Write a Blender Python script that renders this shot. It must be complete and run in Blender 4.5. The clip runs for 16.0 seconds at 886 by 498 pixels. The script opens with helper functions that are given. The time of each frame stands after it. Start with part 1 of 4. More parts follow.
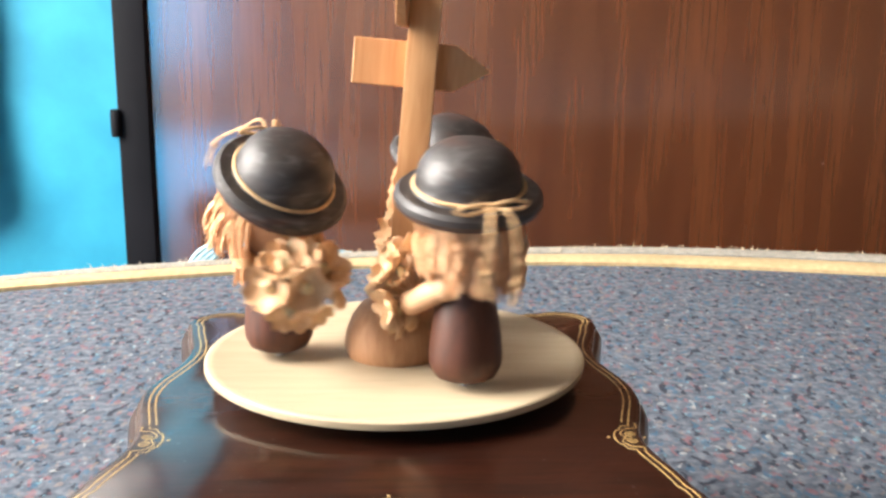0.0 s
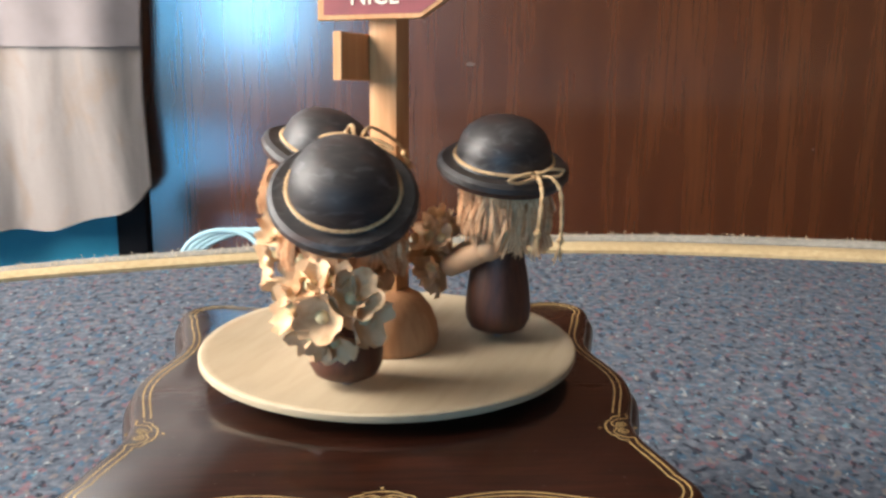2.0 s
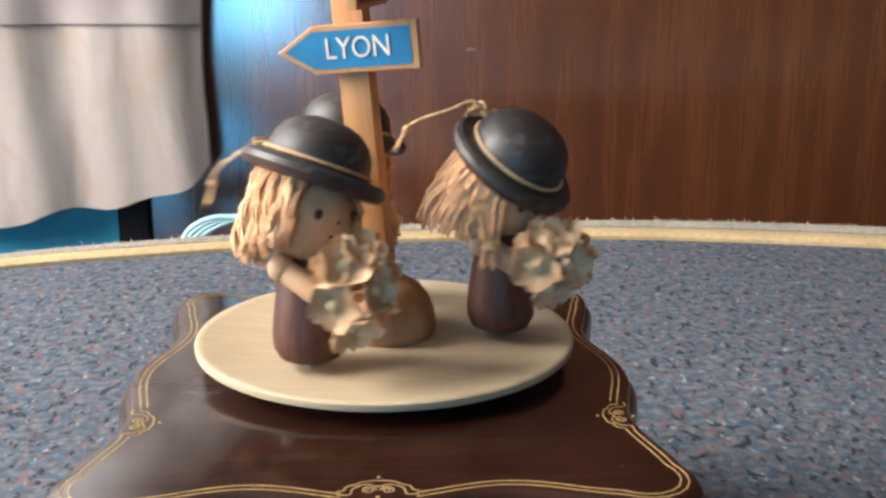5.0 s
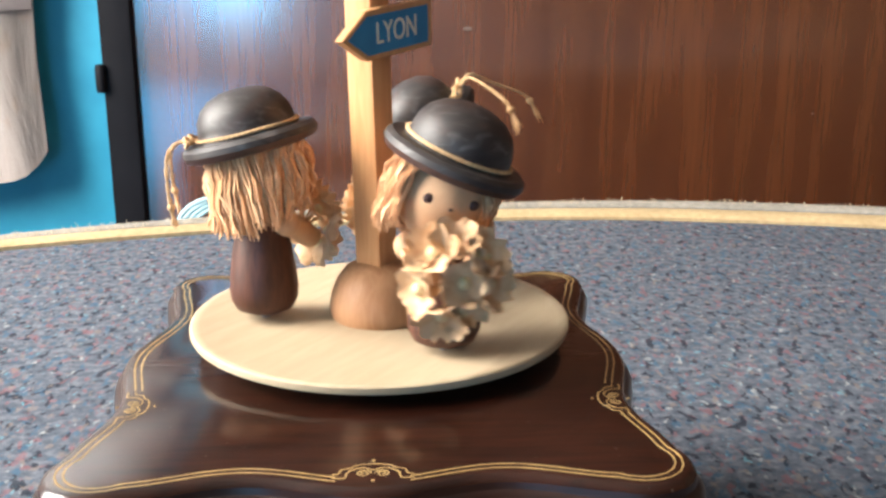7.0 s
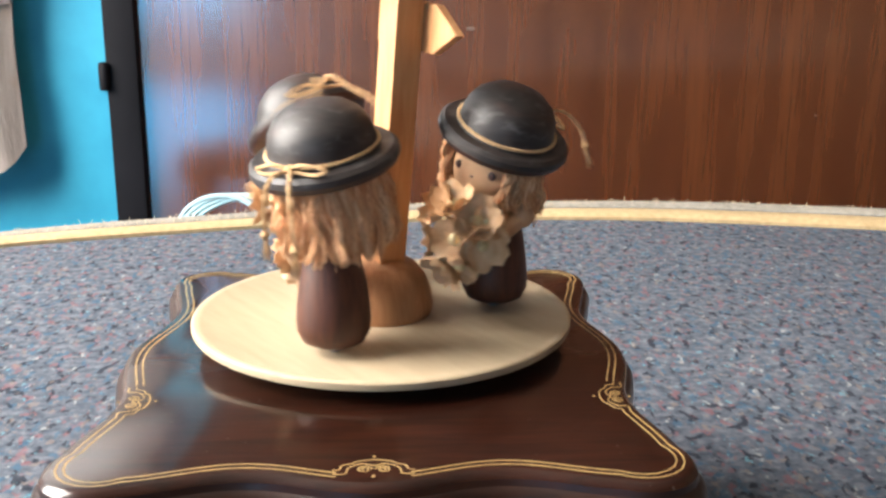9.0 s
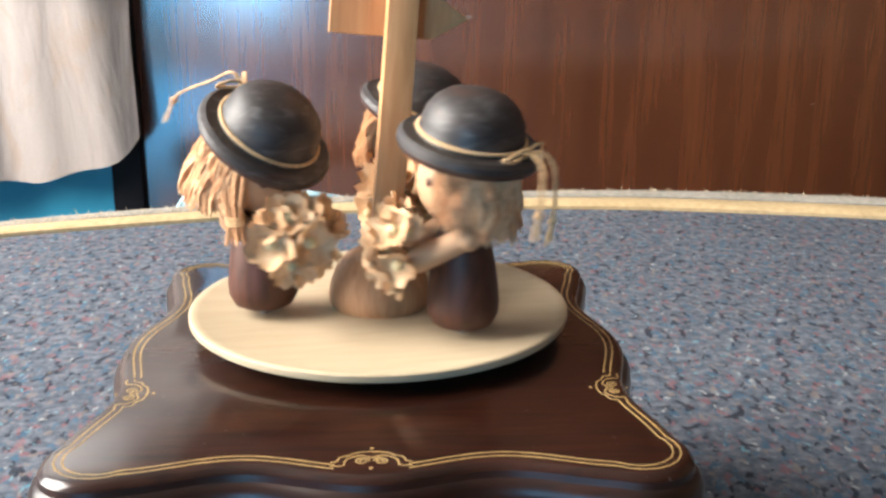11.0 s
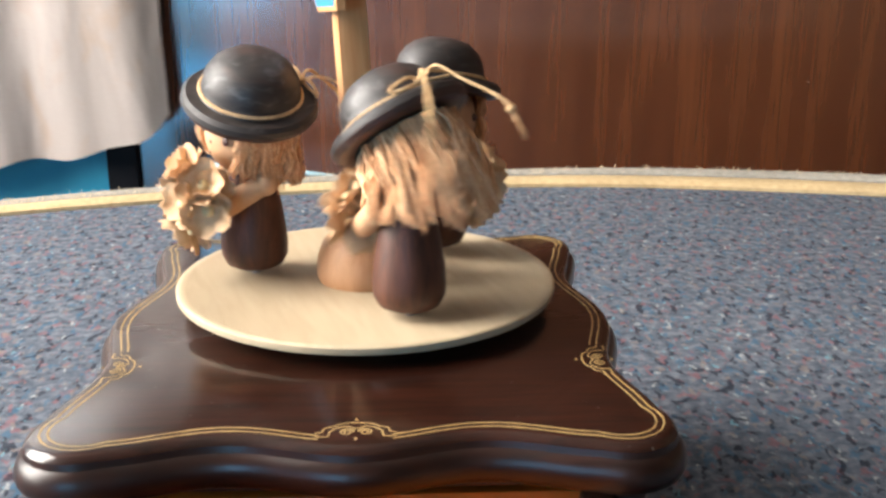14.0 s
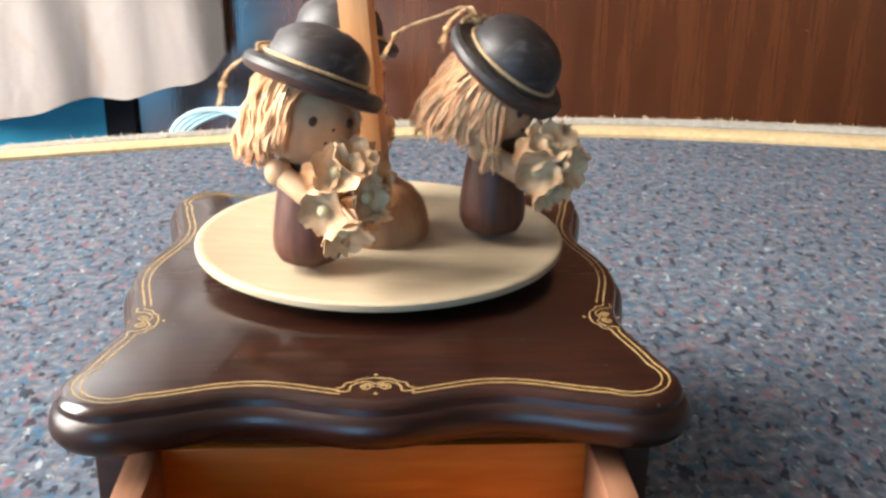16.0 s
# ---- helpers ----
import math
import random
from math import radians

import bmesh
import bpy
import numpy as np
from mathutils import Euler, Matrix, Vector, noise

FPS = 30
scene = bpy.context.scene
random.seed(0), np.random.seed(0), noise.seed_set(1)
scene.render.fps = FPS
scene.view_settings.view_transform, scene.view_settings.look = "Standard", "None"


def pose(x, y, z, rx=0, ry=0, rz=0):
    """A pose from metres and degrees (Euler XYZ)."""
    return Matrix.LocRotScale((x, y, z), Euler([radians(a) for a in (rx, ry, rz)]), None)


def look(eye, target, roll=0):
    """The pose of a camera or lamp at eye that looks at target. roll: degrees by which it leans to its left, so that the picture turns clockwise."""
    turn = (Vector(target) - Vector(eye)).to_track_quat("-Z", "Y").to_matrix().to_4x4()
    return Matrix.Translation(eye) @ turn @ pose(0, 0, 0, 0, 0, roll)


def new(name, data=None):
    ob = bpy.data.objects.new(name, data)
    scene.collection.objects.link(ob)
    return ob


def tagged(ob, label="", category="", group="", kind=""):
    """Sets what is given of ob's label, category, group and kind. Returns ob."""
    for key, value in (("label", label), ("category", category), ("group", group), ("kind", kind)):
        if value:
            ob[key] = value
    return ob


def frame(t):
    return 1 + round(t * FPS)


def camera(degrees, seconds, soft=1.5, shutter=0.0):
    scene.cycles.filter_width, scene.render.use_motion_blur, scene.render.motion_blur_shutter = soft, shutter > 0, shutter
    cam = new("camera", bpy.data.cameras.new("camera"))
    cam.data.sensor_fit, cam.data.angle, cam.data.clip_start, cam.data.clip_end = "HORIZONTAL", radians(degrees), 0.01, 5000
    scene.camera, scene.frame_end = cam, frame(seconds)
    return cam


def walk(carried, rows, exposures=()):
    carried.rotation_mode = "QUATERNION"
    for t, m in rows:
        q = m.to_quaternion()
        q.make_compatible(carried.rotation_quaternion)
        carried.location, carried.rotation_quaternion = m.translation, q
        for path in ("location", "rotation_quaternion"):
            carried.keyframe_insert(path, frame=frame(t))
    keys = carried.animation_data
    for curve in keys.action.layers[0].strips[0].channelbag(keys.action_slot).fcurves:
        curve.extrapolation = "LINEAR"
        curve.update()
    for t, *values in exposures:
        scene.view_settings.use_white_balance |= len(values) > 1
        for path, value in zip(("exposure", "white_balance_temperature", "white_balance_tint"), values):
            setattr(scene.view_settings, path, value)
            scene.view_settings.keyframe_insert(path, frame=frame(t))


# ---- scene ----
# ---------------------------------------------------------------- camera
cam = camera(46.1, 16.0, soft=2.8, shutter=0.9)
PATH = [
    (0, (0.003, -0.282, 0.171), (0.08, 1.665, -0.278), 0.5),
    (0.5, (0.002, -0.282, 0.172), (0.085, 1.664, -0.282), 0.8),
    (1, (0.003, -0.282, 0.172), (0.086, 1.661, -0.294), 0.4),
    (1.5, (0.004, -0.283, 0.173), (0.087, 1.659, -0.3), 0.2),
    (2, (0.003, -0.283, 0.173), (0.095, 1.658, -0.302), 0.3),
    (2.5, (0.004, -0.282, 0.173), (0.086, 1.659, -0.301), 0.4),
    (3, (0.004, -0.282, 0.173), (0.081, 1.657, -0.311), 0.6),
    (3.5, (0.004, -0.282, 0.174), (0.086, 1.653, -0.325), 0.4),
    (4, (0.004, -0.282, 0.174), (0.093, 1.652, -0.327), 0.2),
    (6.5, (0.005, -0.281, 0.172), (0.091, 1.648, -0.347), 0.1),
    (7, (0.005, -0.281, 0.174), (0.098, 1.642, -0.366), 0.1),
    (7.5, (0.006, -0.282, 0.173), (0.102, 1.645, -0.355), 0.0),
    (8, (0.005, -0.282, 0.173), (0.106, 1.643, -0.358), 0.1),
    (8.5, (0.005, -0.281, 0.173), (0.097, 1.643, -0.366), 0.2),
    (9, (0.005, -0.281, 0.173), (0.094, 1.643, -0.366), 0.4),
    (11.5, (0.005, -0.281, 0.174), (0.101, 1.636, -0.389), 0.4),
    (12, (0.006, -0.281, 0.173), (0.1, 1.636, -0.389), 0.7),
    (12.5, (0.007, -0.281, 0.173), (0.101, 1.634, -0.396), 0.4),
    (13, (0.007, -0.281, 0.173), (0.109, 1.631, -0.407), 0.2),
    (13.5, (0.007, -0.281, 0.173), (0.111, 1.63, -0.408), 0.2),
    (14, (0.008, -0.282, 0.172), (0.106, 1.625, -0.423), 0.2),
    (14.5, (0.005, -0.282, 0.173), (0.103, 1.617, -0.446), 0.5),
    (15, (0.004, -0.284, 0.175), (0.097, 1.603, -0.483), 0.9),
    (15.5, (0.004, -0.285, 0.175), (0.103, 1.598, -0.493), 1.0),
    (16, (0.002, -0.288, 0.179), (0.115, 1.581, -0.522), 0.9),
]
EXPOSURES = [(0, 0.55), (0.6, 0.48), (1.0, 0.3), (1.5, 0.0), (2.0, -0.15), (3.0, 0.36), (4.0, -0.2), (6.5, 0.25), (7.5, 0.35), (8.0, 0.08), (9.0, 0.4), (11.5, 0.18), (12.0, 0.18), (13.0, 0.2), (14.5, 0.12), (15.0, 0.05), (16, 0.4)]
walk(cam, [(t, look(eye, target, roll)) for t, eye, target, roll in PATH], EXPOSURES)

# ---------------------------------------------------------------- light
LID_Z = 0.0699           # top of the box's lid over the blanket
DISC_Z = LID_Z + 0.0065  # top of the turning disc
WALL_Y = 0.90            # face of the panelled wall behind the table

world = bpy.data.worlds.new("world")
scene.world = world
world.use_nodes = True
bg = world.node_tree.nodes["Background"]
sky = world.node_tree.nodes.new("ShaderNodeTexSky")
sky.sky_type, sky.sun_disc = "NISHITA", False
sky.sun_elevation, sky.sun_rotation = radians(40), radians(-60)
world.node_tree.links.new(sky.outputs[0], bg.inputs[0])
bg.inputs[1].default_value = 0.12


def window_lamp(name, eye, target, w, h, watts, color):
    la = bpy.data.lights.new(name, "AREA")
    la.shape, la.size, la.size_y, la.energy, la.color = "RECTANGLE", w, h, watts, color
    ob = new(name, la)
    ob.matrix_world = look(eye, target)
    return ob


window_lamp("window_light", (-1.28, -0.06, 0.80), (0.0, 0.0, 0.08), 1.0, 1.25, 106, (1.0, 0.94, 0.87))
window_lamp("rear_window_light", (-0.52, -2.10, 0.17), (-0.52, 0.0, 0.17), 0.32, 0.66, 10.5, (0.22, 0.63, 1.0))
window_lamp("rear_door_light", (-0.76, -2.12, 0.0), (-0.76, 0.0, 0.0), 0.76, 1.36, 12.5, (0.10, 0.52, 1.0))
window_lamp("north_window_light", (-0.86, 0.945, 0.88), (-0.86, 0.0, 0.88), 0.70, 1.0, 30, (0.88, 0.95, 1.0))

# ---------------------------------------------------------------- materials


def material(name, rough=0.6, metallic=0.0, spec=0.5):
    m = bpy.data.materials.new(name)
    m.use_nodes = True
    n = m.node_tree.nodes["Principled BSDF"]
    n.inputs["Roughness"].default_value = rough
    n.inputs["Metallic"].default_value = metallic
    n.inputs["Specular IOR Level"].default_value = spec
    return m, m.node_tree, n


def ramp(nt, source, stops):
    r = nt.nodes.new("ShaderNodeValToRGB")
    els = r.color_ramp.elements
    while len(els) < len(stops):
        els.new(0.5)
    for e, (p, c) in zip(els, stops):
        e.position, e.color = p, (*c, 1)
    nt.links.new(source, r.inputs[0])
    return r.outputs[0]


def coords(nt, scale, kind="Object"):
    tc = nt.nodes.new("ShaderNodeTexCoord")
    mp = nt.nodes.new("ShaderNodeMapping")
    mp.inputs["Scale"].default_value = scale
    nt.links.new(tc.outputs[kind], mp.inputs[0])
    return mp.outputs[0]


def noise_tex(nt, vec, scale, detail=4.0, distortion=0.0):
    n = nt.nodes.new("ShaderNodeTexNoise")
    n.inputs["Scale"].default_value, n.inputs["Detail"].default_value = scale, detail
    n.inputs["Distortion"].default_value = distortion
    nt.links.new(vec, n.inputs["Vector"])
    return n.outputs["Fac"]


def mix(nt, a, b, fac, mode="MIX"):
    m = nt.nodes.new("ShaderNodeMix")
    m.data_type, m.blend_type = "RGBA", mode
    for sock, v in ((m.inputs[0], fac), (m.inputs[6], a), (m.inputs[7], b)):
        if isinstance(v, (int, float)):
            sock.default_value = v
        elif isinstance(v, tuple):
            sock.default_value = (*v, 1)
        else:
            nt.links.new(v, sock)
    return m.outputs[2]


def bump(nt, bsdf, height, dist, strength=0.5):
    b = nt.nodes.new("ShaderNodeBump")
    b.inputs["Strength"].default_value, b.inputs["Distance"].default_value = strength, dist
    nt.links.new(height, b.inputs["Height"])
    nt.links.new(b.outputs[0], bsdf.inputs["Normal"])


def wood(name, dark, light, rough, grain=(1, 1, 1), scale=60.0, spec=0.5, spots=0.25, relief=0.0003, lo=0.3, hi=0.72):
    """Grain stretched along one axis, with slow stains over it."""
    m, nt, b = material(name, rough, spec=spec)
    v = coords(nt, grain)
    f = noise_tex(nt, v, scale, 6, 0.6)
    col = ramp(nt, f, [(lo, dark), (hi, light)])
    st = noise_tex(nt, coords(nt, (1, 1, 1)), scale * 0.35, 3)
    col = mix(nt, col, ramp(nt, st, [(0.3, (0.55, 0.55, 0.55)), (0.7, (1, 1, 1))]), spots, "MULTIPLY")
    nt.links.new(col, b.inputs["Base Color"])
    rr = ramp(nt, st, [(0.25, (rough * 0.8,) * 3), (0.75, (min(1, rough * 1.25),) * 3)])
    nt.links.new(rr, b.inputs["Roughness"])
    bump(nt, b, f, relief)
    return m


MAT_LID = wood("dark_lacquered_wood", (0.011, 0.0028, 0.0015), (0.030, 0.0072, 0.0031), 0.42, (1, 9, 9), 45, 0.12, 0.5, 0.00004)
MAT_BOX = wood("dark_box_wood", (0.013, 0.0042, 0.0028), (0.038, 0.0115, 0.006), 0.35, (1, 9, 9), 45, 0.5, 0.4, 0.00005)
MAT_EDGE = wood("dark_moulding_wood", (0.009, 0.0026, 0.0015), (0.025, 0.0068, 0.0033), 0.33, (1, 9, 9), 45, 0.45, 0.4, 0.00004)
MAT_DRAWER = wood("orange_drawer_wood", (0.46, 0.115, 0.011), (0.60, 0.185, 0.024), 0.35, (1, 6, 6), 35, 0.4, 0.3, 0.00005)
MAT_RAIL = wood("brown_drawer_wood", (0.17, 0.075, 0.04), (0.27, 0.13, 0.075), 0.5, (6, 1, 6), 45, 0.4, 0.3, 0.00005)
MAT_DISC = wood("pale_disc_wood", (0.43, 0.338, 0.222), (0.49, 0.395, 0.27), 0.58, (1, 7, 7), 38, 0.25, 0.35, 0.00003)
MAT_POST = wood("light_post_wood", (0.53, 0.245, 0.095), (0.65, 0.345, 0.155), 0.55, (9, 9, 1), 60, 0.35, 0.3, 0.00004)
MAT_MOUND = wood("mound_wood", (0.37, 0.175, 0.08), (0.49, 0.26, 0.13), 0.55, (7, 7, 1), 60, 0.35, 0.5, 0.00004)
MAT_BODY = wood("dark_doll_wood", (0.048, 0.0145, 0.0075), (0.105, 0.033, 0.016), 0.52, (8, 8, 1), 90, 0.45, 0.5, 0.00005)
MAT_HAT = wood("black_brown_hat_wood", (0.015, 0.0125, 0.0125), (0.038, 0.029, 0.027), 0.50, (1, 1, 4), 150, 0.55, 0.7, 0.00005)
MAT_BRIM = wood("red_brown_brim_wood", (0.030, 0.013, 0.010), (0.075, 0.031, 0.022), 0.5, (1, 1, 3), 150, 0.5, 0.5, 0.00005)
MAT_SKIN = wood("pale_peach_wood", (0.50, 0.285, 0.155), (0.62, 0.385, 0.225), 0.6, (1, 1, 1), 120, 0.3, 0.3, 0.00003)
MAT_PETAL = wood("dried_petal", (0.56, 0.325, 0.165), (0.80, 0.57, 0.36), 0.8, (1, 1, 1), 190, 0.2, 0.35, 0.0002)
MAT_TABLE = wood("table_wood", (0.09, 0.04, 0.02), (0.16, 0.08, 0.04), 0.5, (1, 8, 8), 20)


def dusted(m):
    """Adds tiny pale specks of dust and a few dull patches."""
    nt = m.node_tree
    b = nt.nodes["Principled BSDF"]
    old = b.inputs["Base Color"].links[0].from_socket
    speck = ramp(nt, noise_tex(nt, coords(nt, (1, 1, 1)), 520, 2), [(0.74, (0, 0, 0)), (0.80, (0.4, 0.4, 0.4))])
    nt.links.new(mix(nt, old, (0.16, 0.145, 0.13), speck), b.inputs["Base Color"])


dusted(MAT_LID)
lacquer = MAT_LID.node_tree.nodes["Principled BSDF"]
lacquer.inputs["Coat Weight"].default_value, lacquer.inputs["Coat Roughness"].default_value = 1.0, 0.15
lacquer.inputs["Coat IOR"].default_value = 1.45


def worn(m, colour, scale):
    """Thin, rubbed patches where a redder wood shows through."""
    nt = m.node_tree
    b = nt.nodes["Principled BSDF"]
    old = b.inputs["Base Color"].links[0].from_socket
    patch = ramp(nt, noise_tex(nt, coords(nt, (1, 1, 2.2)), scale, 5, 0.8), [(0.55, (0, 0, 0)), (0.78, (0.75, 0.75, 0.75))])
    nt.links.new(mix(nt, old, colour, patch), b.inputs["Base Color"])


worn(MAT_HAT, (0.062, 0.024, 0.015), 60)
worn(MAT_HAT, (0.105, 0.10, 0.10), 170)


def plain(name, color, rough=0.6, metallic=0.0, vary=0.25, scale=80.0, spec=0.5):
    m, nt, b = material(name, rough, metallic, spec)
    f = noise_tex(nt, coords(nt, (1, 1, 1)), scale, 5)
    lo = tuple(c * (1 - vary) for c in color)
    hi = tuple(min(1, c * (1 + vary)) for c in color)
    nt.links.new(ramp(nt, f, [(0.3, lo), (0.7, hi)]), b.inputs["Base Color"])
    bump(nt, b, f, 0.01 / scale, 0.3)
    return m


MAT_GOLD = plain("gold_inlay", (0.34, 0.225, 0.085), 0.6, 0.1, 0.35, 300)
MAT_EYE = plain("painted_eye", (0.055, 0.022, 0.017), 0.5)
MAT_PISTIL = plain("pale_flower_bead", (0.62, 0.51, 0.29), 0.7, 0, 0.15, 200)
MAT_PIN = plain("steel_pin", (0.35, 0.35, 0.36), 0.35, 0.9, 0.1, 200)
MAT_SIGN_RED = plain("dull_red_paint", (0.20, 0.028, 0.034), 0.55, 0, 0.15, 150)
MAT_SIGN_BLUE = plain("blue_paint", (0.012, 0.19, 0.38), 0.55, 0, 0.12, 150)
MAT_LETTER = plain("pale_lettering", (0.80, 0.70, 0.56), 0.6, 0, 0.1, 200)
MAT_CABLE = plain("pale_cable", (0.38, 0.60, 0.68), 0.5, 0, 0.1, 30)
MAT_BLACK = plain("black_paint", (0.005, 0.005, 0.007), 0.6, 0, 0.3, 12, 0.15)
MAT_CHIP = plain("bare_chip", (0.12, 0.085, 0.07), 0.6, 0, 0.1, 60)
MAT_FLOOR = plain("floor_screed", (0.22, 0.20, 0.18), 0.7, 0, 0.2, 6)
MAT_BROWN = plain("brown_wall_paint", (0.13, 0.075, 0.045), 0.7, 0, 0.15, 8)
MAT_WHITE = plain("beige_plaster", (0.46, 0.41, 0.35), 0.8, 0, 0.08, 8)


def fibre(name, dark, light, rough=0.85, scale=900.0):
    m, nt, b = material(name, rough, spec=0.25)
    g = nt.nodes.new("ShaderNodeNewGeometry")
    f = noise_tex(nt, coords(nt, (1, 1, 1)), scale, 3)
    col = mix(nt, ramp(nt, g.outputs["Random Per Island"], [(0, dark), (1, light)]),
              ramp(nt, f, [(0.3, (0.6, 0.6, 0.6)), (0.7, (1, 1, 1))]), 0.6, "MULTIPLY")
    nt.links.new(col, b.inputs["Base Color"])
    bump(nt, b, f, 0.0003)
    return m


MAT_HAIR = fibre("straw_hair", (0.57, 0.27, 0.12), (0.87, 0.58, 0.345))
MAT_ROPE = fibre("jute_string", (0.56, 0.35, 0.17), (0.72, 0.49, 0.27))
MAT_FRINGE = fibre("blanket_fringe", (0.40, 0.34, 0.24), (0.58, 0.50, 0.36))


def blanket_material():
    """Grey-blue pressed felt of many short fibres: dark, blue, red, tan and white flecks."""
    m, nt, b = material("flecked_felt", 0.95, spec=0.15)
    v = coords(nt, (1, 1, 1))
    base = ramp(nt, noise_tex(nt, v, 210, 5, 0.3), [(0.32, (0.048, 0.060, 0.078)), (0.50, (0.087, 0.102, 0.128)), (0.68, (0.140, 0.156, 0.184))])
    broad = noise_tex(nt, v, 9, 3)
    base = mix(nt, base, ramp(nt, broad, [(0.3, (0.8, 0.8, 0.82)), (0.7, (1, 1, 1))]), 0.7, "MULTIPLY")
    for sc, off, col, cut, most in ((230, 3.1, (0.19, 0.070, 0.075), 0.585, 0.55), (215, 7.7, (0.022, 0.085, 0.15), 0.580, 0.6),
                                    (240, 11.3, (0.33, 0.34, 0.34), 0.655, 0.65), (230, 17.9, (0.008, 0.011, 0.020), 0.575, 0.8),
                                    (230, 23.3, (0.19, 0.15, 0.13), 0.610, 0.55), (300, 31.7, (0.10, 0.24, 0.30), 0.660, 0.7)):
        mp = nt.nodes.new("ShaderNodeMapping")
        mp.inputs["Location"].default_value = (off, off * 0.7, 0)
        mp.inputs["Rotation"].default_value = (0, 0, off)
        mp.inputs["Scale"].default_value = (1.0, 0.62, 1.0)
        nt.links.new(v, mp.inputs[0])
        f = noise_tex(nt, mp.outputs[0], sc, 2, 0.4)
        mask = ramp(nt, f, [(cut, (0, 0, 0)), (cut + 0.07, (most,) * 3)])
        base = mix(nt, base, col, mask)
    nt.links.new(base, b.inputs["Base Color"])
    bump(nt, b, noise_tex(nt, v, 220, 3, 0.5), 0.0011, 0.45)
    return m


def band_material(name, dark, light):
    m, nt, b = material(name, 0.95, spec=0.15)
    f = noise_tex(nt, coords(nt, (1, 1, 1)), 260, 4)
    g = noise_tex(nt, coords(nt, (1, 1, 1)), 14, 3)
    col = mix(nt, ramp(nt, f, [(0.3, dark), (0.7, light)]), ramp(nt, g, [(0.3, (0.75, 0.75, 0.75)), (0.7, (1, 1, 1))]), 0.8, "MULTIPLY")
    nt.links.new(col, b.inputs["Base Color"])
    bump(nt, b, f, 0.0008, 0.6)
    return m


MAT_BLANKET = blanket_material()
MAT_BAND = band_material("yellow_band", (0.44, 0.32, 0.17), (0.55, 0.42, 0.24))
MAT_STRIPE = band_material("grey_stripe", (0.17, 0.18, 0.19), (0.27, 0.27, 0.27))
MAT_HEM = band_material("pale_grey_hem", (0.25, 0.235, 0.205), (0.36, 0.335, 0.29))


def panel_material():
    """Varnished brown wood with upright cathedral grain and fine dark pores."""
    m, nt, b = material("varnished_brown_panel", 0.40, spec=0.3)
    b.inputs["Coat Weight"].default_value, b.inputs["Coat Roughness"].default_value = 1.0, 0.18
    b.inputs["Coat IOR"].default_value = 2.4
    mp = nt.nodes.new("ShaderNodeMapping")
    mp.inputs["Location"].default_value = (-0.33, 0, 0.02)
    mp.inputs["Scale"].default_value = (1.0, 1.0, 0.13)
    tc = nt.nodes.new("ShaderNodeTexCoord")
    nt.links.new(tc.outputs["Object"], mp.inputs[0])
    w = nt.nodes.new("ShaderNodeTexWave")
    w.wave_type, w.rings_direction, w.wave_profile = "RINGS", "Y", "SIN"
    w.inputs["Scale"].default_value, w.inputs["Distortion"].default_value = 6.0, 9.0
    w.inputs["Detail"].default_value, w.inputs["Detail Scale"].default_value = 4.0, 1.6
    nt.links.new(mp.outputs[0], w.inputs["Vector"])
    fine = noise_tex(nt, coords(nt, (1, 1, 0.045)), 210, 6, 0.3)
    broad = noise_tex(nt, coords(nt, (1, 1, 0.25)), 7, 4)
    col = ramp(nt, w.outputs["Fac"], [(0.0, (0.097, 0.0268, 0.0080)), (0.5, (0.112, 0.0322, 0.0096)), (1.0, (0.124, 0.0368, 0.0112))])
    col = mix(nt, col, ramp(nt, broad, [(0.3, (0.70, 0.68, 0.66)), (0.7, (1.1, 1.1, 1.1))]), 0.8, "MULTIPLY")
    col = mix(nt, col, ramp(nt, fine, [(0.34, (0.55, 0.52, 0.50)), (0.60, (1, 1, 1))]), 0.5, "MULTIPLY")
    nt.links.new(col, b.inputs["Base Color"])
    bump(nt, b, fine, 0.0005, 0.12)
    return m


MAT_PANEL = panel_material()


def blue_wall_material():
    m, nt, b = material("worn_blue_paint", 0.55, spec=0.4)
    f = noise_tex(nt, coords(nt, (1, 1, 1)), 16, 6)
    g = noise_tex(nt, coords(nt, (1, 1, 0.4)), 4, 4)
    col = ramp(nt, f, [(0.3, (0.012, 0.225, 0.365)), (0.7, (0.028, 0.31, 0.465))])
    col = mix(nt, col, ramp(nt, g, [(0.3, (0.72, 0.78, 0.8)), (0.7, (1, 1, 1))]), 0.8, "MULTIPLY")
    nt.links.new(col, b.inputs["Base Color"])
    bump(nt, b, f, 0.002, 0.4)
    return m


MAT_BLUE = blue_wall_material()


